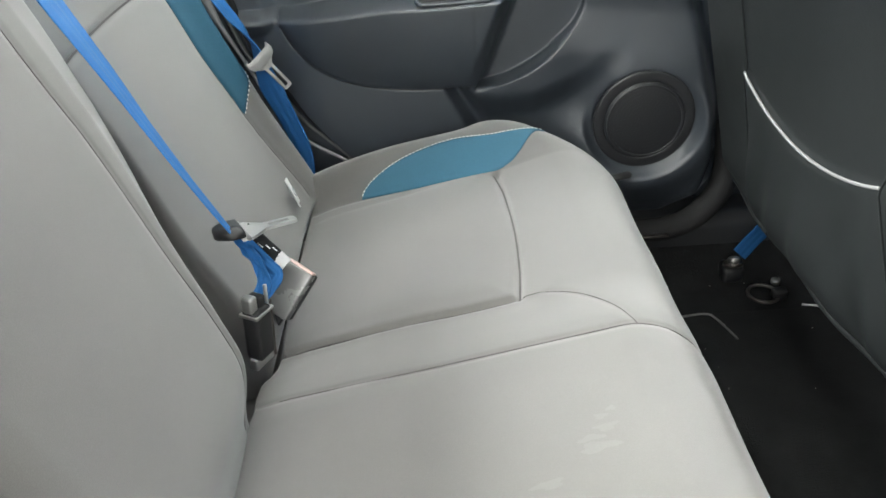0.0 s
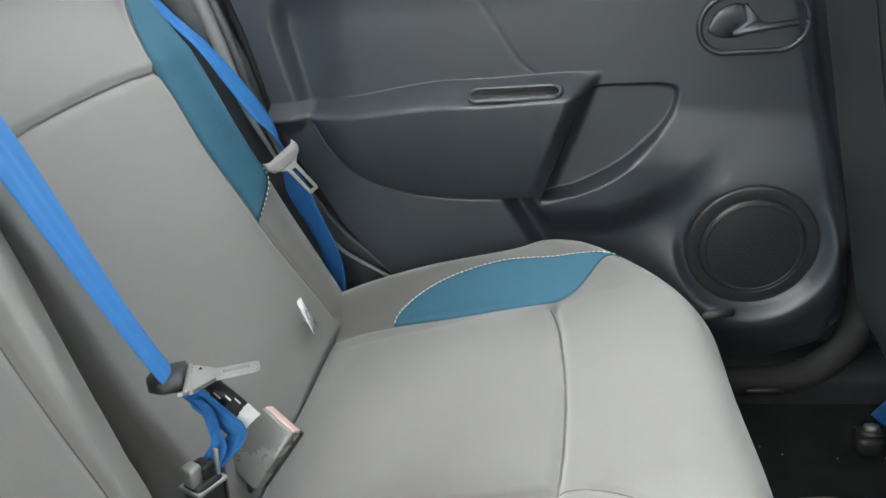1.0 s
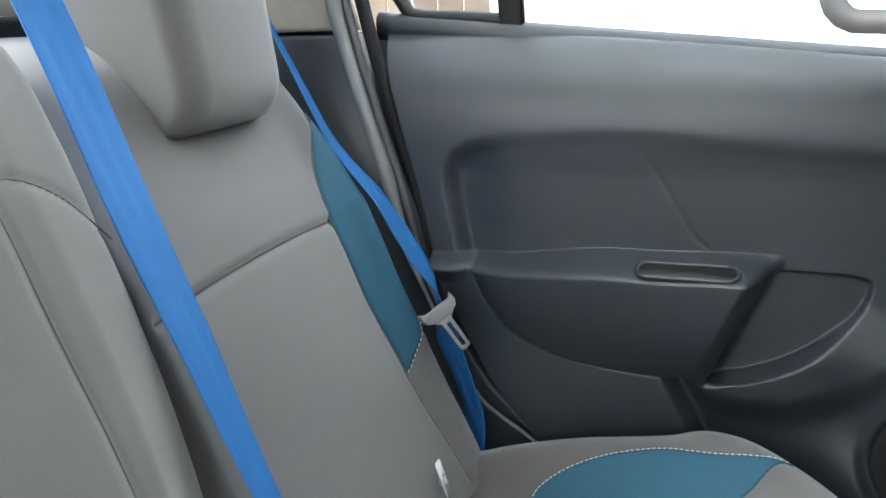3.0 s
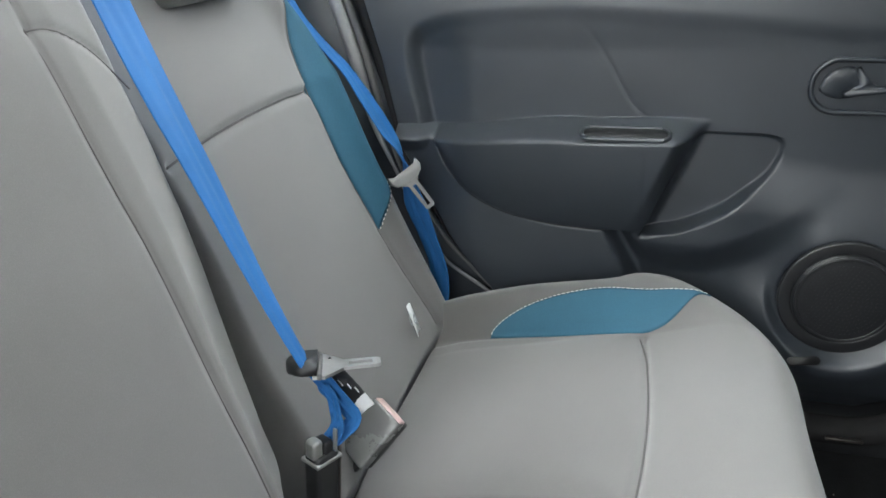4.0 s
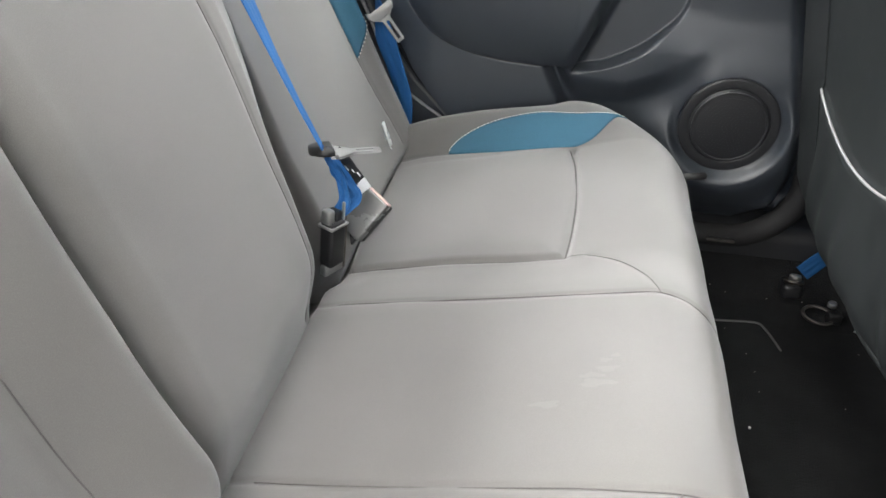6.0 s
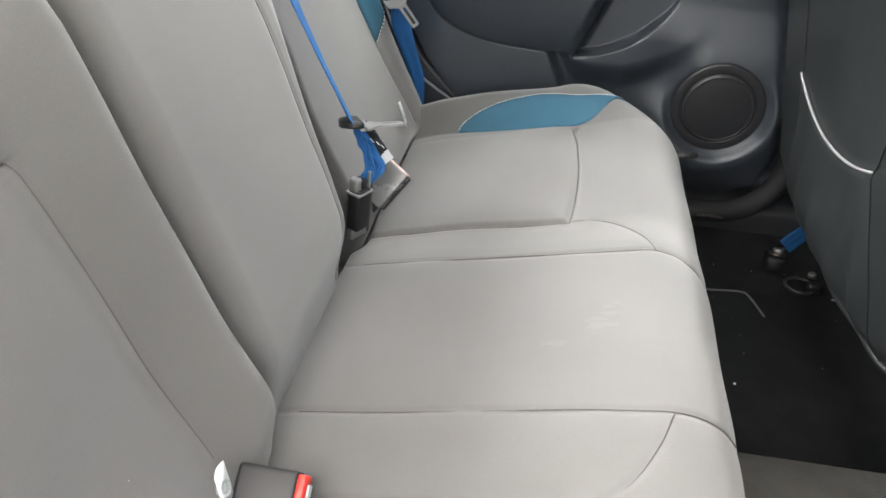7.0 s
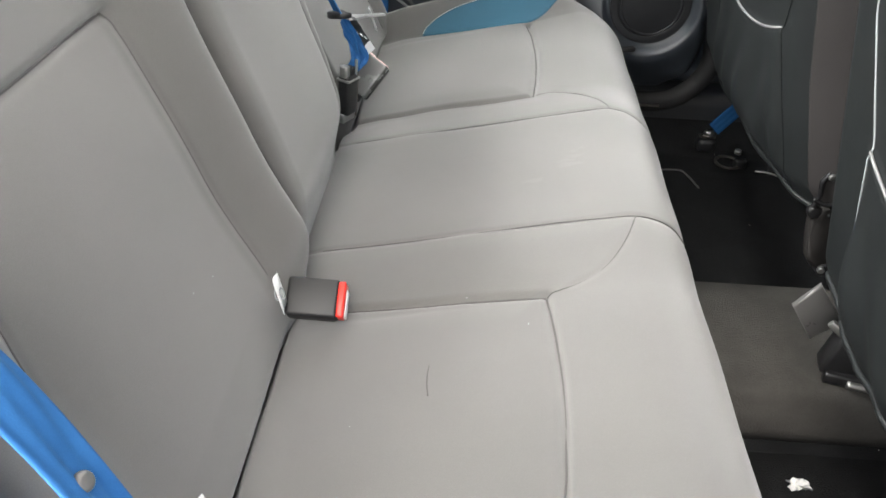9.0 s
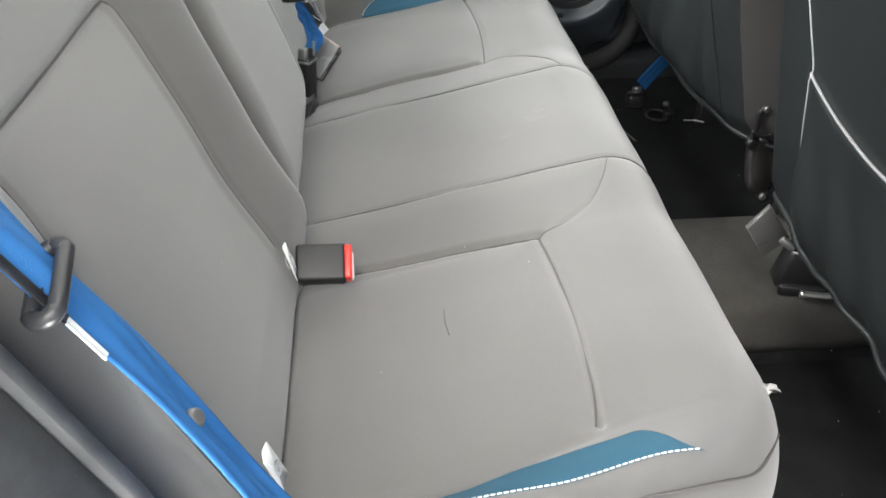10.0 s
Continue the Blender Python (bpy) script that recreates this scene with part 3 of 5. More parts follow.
# ---- head restraint ----
def headrest(y):
    t = thing("head_restraint", "grey cloth head restraint on the rear backrest", "headrest", at=(-0.36, y, 0.70))
    ys = rounded(-0.080, 0.089, 0.022, 0.040, 0.120, 40)
    qs = rounded(-0.003, 0.20, 0.042, 0.045, 0.110, 34)
    Q, Yv = np.meshgrid(qs[:, 0], ys[:, 0], indexing="ij")
    dep = np.maximum(qs[:, 1][:, None] + ys[:, 1][None], -0.120)
    up, out = np.array([-0.12, 0, 0.993]), np.array([0.993, 0, 0.12])
    base = np.array([-0.322, y, 0.692])
    front = base + Q[..., None] * up + (dep - 1.2 * Yv**2)[..., None] * out + np.stack([0 * Yv, Yv * (0.90 + 0.5 * Q), 0 * Yv], -1)
    part("cushion", grid_mesh(front, close_back=(-0.03, 0, 0)), CLOTH, t)
    for s in (-0.05, 0.05):
        part("post", tube([(-0.405, y + s, 0.66), (-0.395, y + s, 0.71), (-0.385, y + s, 0.75)], 0.006), STEEL, t)
    return t


headrest(0.418)

# ---- floor ----
def floor_height(x, y):
    """Flat wells with a tunnel along the middle."""
    return 0.10 * (1 - smooth(0.085, 0.14, np.abs(y + 0.02)))


X, Y = np.meshgrid(np.linspace(-0.6, 1.9, 90), np.linspace(-0.72, 0.72, 145), indexing="ij")
fz = floor_height(X, Y) - 0.0005
fz = fz + 0.05 * smooth(0.62, 0.70, np.abs(Y)) + 0.04 * smooth(0.61, 0.67, Y)
tagged(part("floor", grid_mesh(np.stack([X, Y, fz], -1), close_back=(0, 0, -0.20)), CARPET), "black carpet on the car floor", "carpet", kind="structure")
tun = []
for v, h in ((-0.146, 0.045), (-0.138, 0.088), (-0.125, 0.103), (0.0, 0.107), (0.068, 0.105), (0.081, 0.090), (0.086, 0.05)):
    tun.append([(xx, v - 0.0, h) for xx in np.linspace(0.1, 0.75, 30)])
tagged(part("tunnel_cover", grid_mesh(np.array(tun), close_back=(0, 0, -0.02)), CARPET_GREY), "grey carpet over the floor tunnel", "carpet", kind="structure")

# ---- the far door ----
POCKET = along([(0.112, 0.484), (0.128, 0.497), (0.172, 0.498), (0.212, 0.496), (0.226, 0.484), (0.217, 0.452), (0.191, 0.422), (0.159, 0.395), (0.112, 0.372), (0.062, 0.363)], 60)
FIELD = along([(-0.2285, 0.486), (-0.240, 0.540), (-0.247, 0.590), (-0.236, 0.622), (-0.195, 0.639), (-0.123, 0.647), (-0.03, 0.650), (0.09, 0.643), (0.20, 0.635), (0.32, 0.623), (0.45, 0.608)], 60)
FIELD_RIM = [*[tuple(v) for v in FIELD], (0.60, 0.60), (0.60, -0.20), (-0.60, -0.20), (-0.60, 0.482)]
PANEL_LINE = along([(-0.038, 0.634), (-0.014, 0.620), (0.005, 0.595), (0.026, 0.560), (0.045, 0.529), (0.066, 0.512)], 24)
ARM_LINE = along([(-0.2035, 0.512), (-0.2035, 0.482), (-0.193, 0.453), (-0.175, 0.428), (-0.146, 0.404), (-0.104, 0.386), (-0.055, 0.376), (0.0, 0.3715), (0.035, 0.371)], 50)
SPEAKER = (0.314, 0.300)


def beltline(x):
    return 0.7325 - 0.10 * np.asarray(x, float)


def door_face(x, z):
    """y of the door's inner skin."""
    x, z = np.asarray(x, float), np.asarray(z, float)
    # the field round handle and armrest lies behind a rim; above it the roll turns out to the window
    rim = inside(x, z, FIELD_RIM)
    wall = np.interp(x, [-0.235, -0.21, -0.16], [0.026, 0.022, 0.024])
    deep = 0.016 * (1 - 0.55 * smooth(0.59, 0.635, z)) * (1 - 0.58 * smooth(-0.22, -0.15, x)) * (1 - 0.45 * smooth(0.05, 0.35, x))
    y = 0.672 + deep * smooth(-0.003, 1.0, rim / wall)
    up = z - 0.640 + 0.03 * x
    up = 0.5 * (up + np.sqrt(up**2 + 0.0005))
    y = y + 0.14 * up + 0.046 * (up / 0.098) ** 3
    # the fitted panel behind the armrest
    left = smooth(0.0, 0.004, np.interp(z, PANEL_LINE[::-1, 1], PANEL_LINE[::-1, 0]) - x)
    y = y - 0.0005 * left * smooth(0.0, 0.012, rim) * smooth(0.63, 0.60, z) + 0.0011 * np.exp(-((line_dist(x, z, PANEL_LINE) / 0.0013) ** 2)) * smooth(0.632, 0.600, z)
    # shelf and armrest: s runs from the field over the shelf to the front face
    thin = smooth(-0.03, -0.20, x)
    edge = 0.0150 - 0.003 * thin
    shelf = 0.5120 + 0.002 * smooth(0.0, 0.09, x) - 0.015 * thin
    s = np.sin(0.5 * math.pi * np.clip((shelf - z) / (edge + 0.004), 0, 1) ** 1.35)
    bottom = np.interp(x, ARM_LINE[6:, 0], ARM_LINE[6:, 1])
    drop = np.clip((shelf - 0.010 - z) / np.maximum(shelf - 0.010 - bottom, 0.02), 0, 1)
    in_arm = smooth(-0.0005, 0.0015, z - bottom) * smooth(-0.2045, -0.2025, x)
    taper = np.interp(x, [-0.205, -0.12, -0.03, 0.06], [0.20, 0.58, 0.88, 1.0])
    front = 0.030 + in_arm * (0.0018 + 0.034 * (1 - drop**2.0) * taper)
    front = front - 0.022 * smooth(0.32, 0.12, z)
    turn = 0.058 + (np.clip(z, 0.36, 0.52) - 0.385) * 0.40
    end = smooth(turn + 0.034, turn - 0.008, x)
    crease = 0.030 + (0.373 - z) * 0.5
    low_end = smooth(crease + 0.004, crease - 0.016, x)
    k = smooth(0.366, 0.374, z)
    y = y - s * front * (k * end + (1 - k) * low_end)
    y = y + 0.0010 * np.exp(-((line_dist(x, z, ARM_LINE) / 0.0016) ** 2)) * s
    # the bowl that carries the pocket, and the pocket's dark plate
    under = np.interp(x, [0.03, 0.10, 0.15, 0.19, 0.23, 0.285, 0.34, 0.40], [0.346, 0.334, 0.334, 0.349, 0.371, 0.42, 0.475, 0.53])
    bowl = smooth(crease - 0.002, crease + 0.026, x) * smooth(0.47, 0.40, z) * (1 - k * end)
    pocket = inside(x, z, POCKET)
    bowl = bowl * (1 - smooth(0.0, 0.005, pocket))
    y = y - bowl * (0.006 + 0.022 * smooth(under - 0.028, under + 0.026, z) * smooth(0.31, 0.15, x))
    y = y + 0.0070 * smooth(0.0, 0.005, pocket) * smooth(turn - 0.004, turn + 0.03, x)
    # loudspeaker housing: a cup with a lip round its lower half, drawn back underneath
    px, pz = x - SPEAKER[0], z - SPEAKER[1]
    r = np.hypot(px, pz)
    ahead = smooth(0.20, 0.29, x)
    y = y - 0.020 * ahead * smooth(0.46, 0.36, z) * smooth(0.10, 0.20, z)
    low = smooth(0.035, -0.06, pz - 0.5 * np.maximum(px, 0))
    lip = smooth(0.0775, 0.093, r) * (1 - smooth(0.096, 0.150, r))
    y = y - 0.018 * low * lip + 0.004 * smooth(0.078, 0.070, r)
    y = y + 0.035 * smooth(0.17, 0.095, z) * ahead
    # the front edge rolls out
    front_x = np.interp(z, [0.08, 0.11, 0.16, 0.22, 0.31, 0.43, 0.50, 0.60], [0.335, 0.385, 0.428, 0.440, 0.427, 0.404, 0.386, 0.362])
    return y + 0.06 * smooth(front_x - 0.030, front_x + 0.012, x) ** 1.6


door = thing("car_door", "closed rear door with dark grained plastic lining", "car door", at=(0.05, 0.685, 0.06))
z_axis = np.unique(np.concatenate([np.arange(0.080, 0.366, 0.004), np.arange(0.366, 0.378, 0.001), np.arange(0.378, 0.494, 0.0022), np.arange(0.494, 0.520, 0.0006), np.arange(0.520, 0.66, 0.003), np.linspace(0.66, 0.775, 36)]).round(5))
x_axis = np.unique(np.concatenate([np.arange(-0.245, -0.19, 0.0010), np.arange(-0.19, -0.03, 0.004), np.arange(-0.03, 0.24, 0.0022), np.arange(0.24, 0.455, 0.0028)]).round(5))
X, Zv = np.meshgrid(x_axis, z_axis, indexing="ij")
stretch = smooth(0.62, 0.775, Zv)
Zs = Zv + stretch * (beltline(X) + 0.004 - 0.775)
# the rear edge of the lining slants with the pillar
rear = np.interp(Zs, [0.08, 0.26, 0.345, 0.427, 0.480, 0.58, 0.673, 0.759, 0.8], [-0.06, -0.120, -0.186, -0.230, -0.256, -0.275, -0.300, -0.332, -0.345])
pull = smooth(0.0, -0.245, X)
Xs = X + pull * (rear + 0.245)
bm = grid_mesh(np.stack([Xs, door_face(Xs, Zs), Zs], -1), close_back=(0, 0.03, 0))
part("lining", bm, PLASTIC, door)
# black rod in the shallow groove gives the panel gap its shade
part("gap_shade", tube([(x, float(door_face(x, z)) - 0.0001, z) for x, z in ARM_LINE[10:]], 0.0012, 6, n=90), PLASTIC_BLACK, door, "thin black rod for the shade in the gap round the armrest panel")


def on_door(x, y, z):
    """u along x, v up, w out of the door into the car."""
    return facing((x, y, z), (1, 0, 0), (0, -1, 0))


def rounded_rect(w, h, r, n=6):
    pts = []
    for cx, cy, a0 in ((w / 2 - r, h / 2 - r, 0), (-w / 2 + r, h / 2 - r, 90), (-w / 2 + r, -h / 2 + r, 180), (w / 2 - r, -h / 2 + r, 270)):
        pts += [(cx + r * math.cos(radians(a0 + t)), cy + r * math.sin(radians(a0 + t))) for t in np.linspace(0, 90, n)]
    return pts


# pull slot on the armrest's shelf: a dark recess with a raised rim
slot_z = 0.5020
m_slot = facing((0.040, float(door_face(0.040, slot_z)) + 0.0005, slot_z), (1, 0, 0.0), (0, -0.20, 0.98))
part("slot_recess", prism(rounded_rect(0.098, 0.026, 0.010), 0.0030, m_slot @ pose(0, 0, -0.001), 0.001, 1), PLASTIC_BLACK, door, "black pull slot")
ring = [Vector(m_slot @ Vector((u, v, 0.001))) for u, v in rounded_rect(0.103, 0.031, 0.012)]
part("slot_rim", tube([tuple(v) for v in ring + ring[:1]], 0.0030, 6, n=80), PLASTIC, door)
# loudspeaker
SPK_Y = float(door_face(*SPEAKER)) - 0.001
spk = part("speaker_ring", disc(0.0765, 0.006, on_door(SPEAKER[0], SPK_Y, SPEAKER[1]), 0.0028, 64, 0.060), PLASTIC_PLAIN, door, "round loudspeaker surround")
part("speaker_grille", disc(0.061, 0.010, on_door(SPEAKER[0], SPK_Y, SPEAKER[1]), 0.006, 56), PLASTIC_PLAIN, spk, "dark perforated grille")
part("grille_ridge", disc(0.0575, 0.0022, on_door(SPEAKER[0], SPK_Y - 0.0095, SPEAKER[1]), 0.001, 56, 0.0535), PLASTIC_PLAIN, spk)
bm = bmesh.new()
for k in range(1, 10):
    for j in range(6 * k):
        a = 2 * math.pi * j / (6 * k)
        box((0.0020, 0.0020, 0.0012), on_door(SPEAKER[0] + 0.0052 * k * math.cos(a), SPK_Y - 0.0100, SPEAKER[1] + 0.0052 * k * math.sin(a)), 0, 1, bm)
tagged(part("grille_studs", bm, PLASTIC_PLAIN, spk, smooth=False), kind="stuff")
# notch in the housing's lip: its shade is a black plate laid on
ny = float(door_face(0.278, 0.214))
part("notch_shade", prism(rounded_rect(0.040, 0.011, 0.005), 0.004, facing((0.278, ny + 0.002, 0.214), (1, 0, 0.18), (0, -0.8, 0.6)), 0.001, 1), PLASTIC_BLACK, door, "black plate for the shade in the notch under the loudspeaker")
# inside handle in its bowl
hy = 0.672
part("handle_rim", tube([tuple(on_door(0.300, hy, 0.557) @ Vector((u, v, 0))) for u, v in rounded_rect(0.114, 0.060, 0.029, 8) + rounded_rect(0.114, 0.060, 0.029, 8)[:1]], 0.0032, 8, n=90), PLASTIC, door)
part("handle_bowl", prism(rounded_rect(0.110, 0.056, 0.027, 8), 0.004, on_door(0.300, 0.686, 0.557), 0.001, 1), PLASTIC_PLAIN, door, "black handle bowl")
bowl = [(-0.048, -0.006), (-0.042, 0.012), (-0.026, 0.021), (-0.010, 0.020), (0.000, -0.004), (-0.012, -0.013), (-0.034, -0.014)]
part("finger_plate", prism([tuple(p) for p in along(bowl + bowl[:1], 30)[:-1]], 0.010, on_door(0.300, 0.684, 0.557), 0.004, 3), PLASTIC, door)
part("handle_lever", prism([(-0.022, -0.012), (0.046, -0.004), (0.047, 0.002), (0.012, -0.001), (0.004, 0.003), (-0.008, 0.022), (-0.013, 0.020), (-0.006, 0.002), (-0.022, -0.006)], 0.016, on_door(0.300, 0.684, 0.557), 0.002, 2), PLASTIC, door, "dark plastic door lever")
part("inner_panel", prism([(-0.40, 0.06), (0.62, 0.06), (0.62, 0.645), (-0.18, 0.735), (-0.40, 0.755)], 0.02, on_door(0, 0.81, 0)), PLASTIC_PLAIN, door)
# small clip under the door
part("sill_clip", box((0.045, 0.006, 0.004), pose(0.345, 0.640, 0.098), 0.001), STEEL_DARK, door)
# window ledge
ledge = [[(x, y, float(beltline(x)) + 0.0005 + h) for x in np.linspace(-0.345, 0.60, 40)] for y, h in ((0.7385, -0.002), (0.742, 0.006), (0.750, 0.011), (0.762, 0.012), (0.775, 0.008))]
part("window_ledge", grid_mesh(np.array(ledge), close_back=(0, 0.004, -0.02)), PLASTIC, door)

# ---- pillar trim, seal, windows ----
tagged(part("wall_left", box((0.44, 0.04, 0.75), pose(-0.60, 0.735, 0.42), 0.01), PLASTIC_PLAIN), "dark plastic side trim behind the door", "trim", kind="structure")
low_trim = [(-0.60, 0.755), (-0.352, 0.755), (-0.300, 0.585), (-0.262, 0.48), (-0.205, 0.36), (-0.140, 0.255), (-0.140, 0.05), (-0.60, 0.05)]
tagged(part("trim_1", prism(low_trim, 0.022, on_door(0, 0.712, 0), 0.006, 3), PLASTIC), "dark grained plastic trim beside the rear seat", "trim", kind="structure")
up_trim = [(-0.62, 0.759), (-0.353, 0.759), (-0.372, 0.83), (-0.43, 1.12), (-0.62, 1.12)]
tagged(part("trim_2", prism(up_trim, 0.020, on_door(0, 0.712, 0), 0.006, 3), BEIGE), "pale beige plastic trim on the rear pillar", "trim", kind="structure")
def taper_tube(points, r0, r1, sides=8, n=90):
    """A round rib that thins out downwards."""
    c = along(points, n)
    tan = np.gradient(c, axis=0)
    tan /= np.linalg.norm(tan, axis=1, keepdims=True)
    u = np.cross(tan, (0.0, 1.0, 0.0))
    u /= np.linalg.norm(u, axis=1, keepdims=True)
    w = np.cross(u, tan)
    a = np.linspace(0, 2 * math.pi, sides + 1)
    r = (r0 + (r1 - r0) * smooth(0.60, 0.42, c[:, 2]))[:, None, None]
    bm = grid_mesh(c[:, None] + r * (np.cos(a)[None, :, None] * u[:, None] + np.sin(a)[None, :, None] * w[:, None]))
    bmesh.ops.remove_doubles(bm, verts=bm.verts, dist=1e-5)
    return bm


LOW_RIBS = ([(-0.236, 0.362), (-0.201, 0.306), (-0.176, 0.285), (-0.150, 0.268), (-0.118, 0.245)], [(-0.222, 0.375), (-0.192, 0.329), (-0.165, 0.300), (-0.139, 0.273), (-0.105, 0.240)],
            [(-0.214, 0.380), (-0.184, 0.334), (-0.157, 0.305), (-0.131, 0.278), (-0.097, 0.245)])
for k, (dx, r, mat) in enumerate(((-0.013, 0.0100, TRIM_GREY), (0.003, 0.0055, SEAL_GREY), (0.021, 0.009, RUBBER))):
    sy = 0.006 if mat is RUBBER else 0.0
    low = LOW_RIBS[k]
    pts = [(-0.384 + dx, 0.690 + sy, 0.90), (-0.357 + dx, 0.690 + sy, 0.76), (-0.330 + dx, 0.689 + sy, 0.66), (-0.306 + dx, 0.688 + sy, 0.58), (-0.284 + dx, 0.684, 0.49), (-0.258 + 0.6 * dx, 0.674 + sy, 0.427)] + [(x, 0.666 + sy, z) for x, z in low]
    tagged(part("door_seal", taper_tube(pts, r, 0.0026 if k < 2 else 0.006), mat), "ribbed black rubber door seal" if mat is RUBBER else "worn grey ribbed seal on the door pillar", "door seal", "door seals", kind="structure")
win = thing("window_1", "side window in the closed rear door", "car window", at=(0.1, 0.72, 0.75), kind="structure")
part("divider", prism([(-0.190, 0.755), (-0.160, 0.752), (-0.185, 1.12), (-0.215, 1.12)], 0.014, on_door(0, 0.760, 0), 0.003, 2), PLASTIC_BLACK, win)
quarter = [(-0.300, 0.773), (-0.182, 0.763), (-0.205, 1.08), (-0.40, 1.08)]
part("quarter_frame", tube([(x, 0.755, z) for x, z in ((-0.40, 1.1), (-0.335, 0.84), (-0.312, 0.785), (-0.295, 0.772), (-0.24, 0.768), (-0.182, 0.763))], 0.009, 8, n=50), PLASTIC_BLACK, win)
for poly in (quarter, [(-0.162, 0.76), (0.60, 0.67), (0.60, 1.12), (-0.19, 1.12)]):
    ob = part("pane", prism(poly, 0.004, on_door(0, 0.768, 0)), GLASS, win, smooth=False)
    ob.visible_shadow = False

# ---- body shell that closes the place ----
tagged(part("ceiling", box((2.9, 1.5, 0.04), pose(0.55, 0, 1.18), 0.015), HEADLINING), "pale cloth headlining", "headlining", kind="structure")
tagged(part("wall_left_front", box((1.3, 0.05, 0.70), pose(1.25, 0.735, 0.36), 0.01), PLASTIC), "dark front door lining", "car door", kind="structure")
tagged(part("pillar_left", box((0.10, 0.06, 1.1), pose(0.64, 0.725, 0.6), 0.015), PLASTIC), "dark middle pillar trim", "pillar", kind="structure")
tagged(part("pillar_right", box((0.10, 0.06, 1.1), pose(0.70, -0.725, 0.6), 0.015), PLASTIC), "dark middle pillar trim", "pillar", kind="structure")
tagged(part("wall_right_front", box((1.1, 0.05, 0.70), pose(1.3, -0.735, 0.36), 0.01), PLASTIC), "dark front door lining", "car door", kind="structure")
tagged(part("dashboard", box((0.35, 1.42, 0.75), pose(1.75, 0, 0.38), 0.06, 4), PLASTIC), "dark plastic dashboard", "dashboard", kind="structure")
tagged(part("wall_rear", box((0.05, 1.46, 0.80), pose(-0.95, 0, 0.40), 0.01), PLASTIC), "dark tailgate lining", "tailgate", kind="structure")
tagged(part("luggage_floor", box((0.62, 1.42, 0.04), pose(-0.66, 0, 0.20), 0.01), CARPET), "black carpeted luggage floor", "carpet", kind="structure")
tagged(part("wall_right", box((0.55, 0.04, 0.55), pose(-0.66, -0.735, 0.32), 0.01), PLASTIC_PLAIN), "dark plastic side trim behind the open door", "trim", kind="structure")

for s in (-1, 1):
    tagged(part("trim_3" if s < 0 else "trim_4", box((2.4, 0.09, 0.14), pose(0.6, s * 0.705, 0.045), 0.025, 4), PLASTIC_PLAIN), "dark plastic door sill trim", "trim", kind="structure")

sweep = [(0.300, 0.652, 0.094), (0.367, 0.652, 0.096), (0.407, 0.652, 0.110), (0.438, 0.653, 0.139), (0.455, 0.655, 0.171), (0.460, 0.662, 0.210), (0.462, 0.68, 0.27)]
tagged(part("trim_6", tube([(x, y + 0.014, z) for x, y, z in sweep], 0.020, 14, n=60), RUBBER), "dark plastic sill trim curving up at the middle pillar", "trim", kind="structure")
edge = [(-0.42, 0.84), (-0.335, 0.68), (-0.268, 0.540), (-0.228, 0.425), (-0.196, 0.30), (-0.19, 0.10), (-0.52, 0.10), (-0.56, 0.84)]
for y, deep, inset, mat, label in ((-0.592, 0.012, 0.0, TRIM_WORN, "dark plastic trim edge by the open door"), (-0.606, 0.046, 0.006, TRIM_WORN, "scuffed dark plastic trim by the open door"), (-0.654, 0.020, 0.0, TRIM_WORN, "dark plastic trim edge by the open door")):
    tagged(part("trim", prism([(u - inset, v) for u, v in edge], deep, facing((0, y, 0), (1, 0, 0), (0, -1, 0)), 0.004, 3), mat), label, "trim", kind="structure")
tagged(part("door_frame", tube([(-0.44, -0.705, 0.95), (-0.35, -0.705, 0.65), (-0.28, -0.705, 0.45), (-0.22, -0.705, 0.2), (-0.20, -0.705, 0.05)], 0.030, 12, n=50), BODY_BLUE), "dark blue painted door frame", "door frame", kind="structure")

# ---- outside ----
bm = bmesh.new()
bmesh.ops.create_grid(bm, x_segments=2, y_segments=2, size=400)
bmesh.ops.translate(bm, verts=bm.verts, vec=(0, 0, -0.32))
tagged(part("ground", bm, GROUND), "pale grey paved ground outside", "ground", kind="structure")
# added glowing board; its brightness stands in for the daylit distance
tagged(part("backdrop", box((30, 0.25, 9), pose(2.0, 14, 4.2), 0.02), GLOW), "glowing board in place of the bright overcast distance outside the windows", "backdrop", kind="structure")
fence = thing("fence", "tan board fence outside the window", "fence", at=(-2.2, 4.6, -0.32))
for k in range(12):
    part("board", box((0.16, 0.03, 2.2), pose(-3.2 + 0.17 * k, 4.6, 0.78), 0.004), OUT_WOOD, fence)
rail = thing("bent_tube", "bent pale tube railing outside the window", "railing", at=(0.3, 2.0, -0.32))
part("rail", tube([(0.60, 2.0, -0.3), (0.60, 2.0, 0.4), (0.50, 2.0, 0.68), (0.36, 2.0, 0.72), (0.32, 2.0, 0.80), (0.40, 2.0, 0.88), (0.52, 2.0, 0.86), (0.75, 2.0, 1.0)], 0.03, 10, n=60), OUT_METAL, rail)


# ---- front seats ----
RAIL = material("black_painted_rail", (0.014, 0.014, 0.014), 0.5, mottle=0.2, mottle_scale=40)


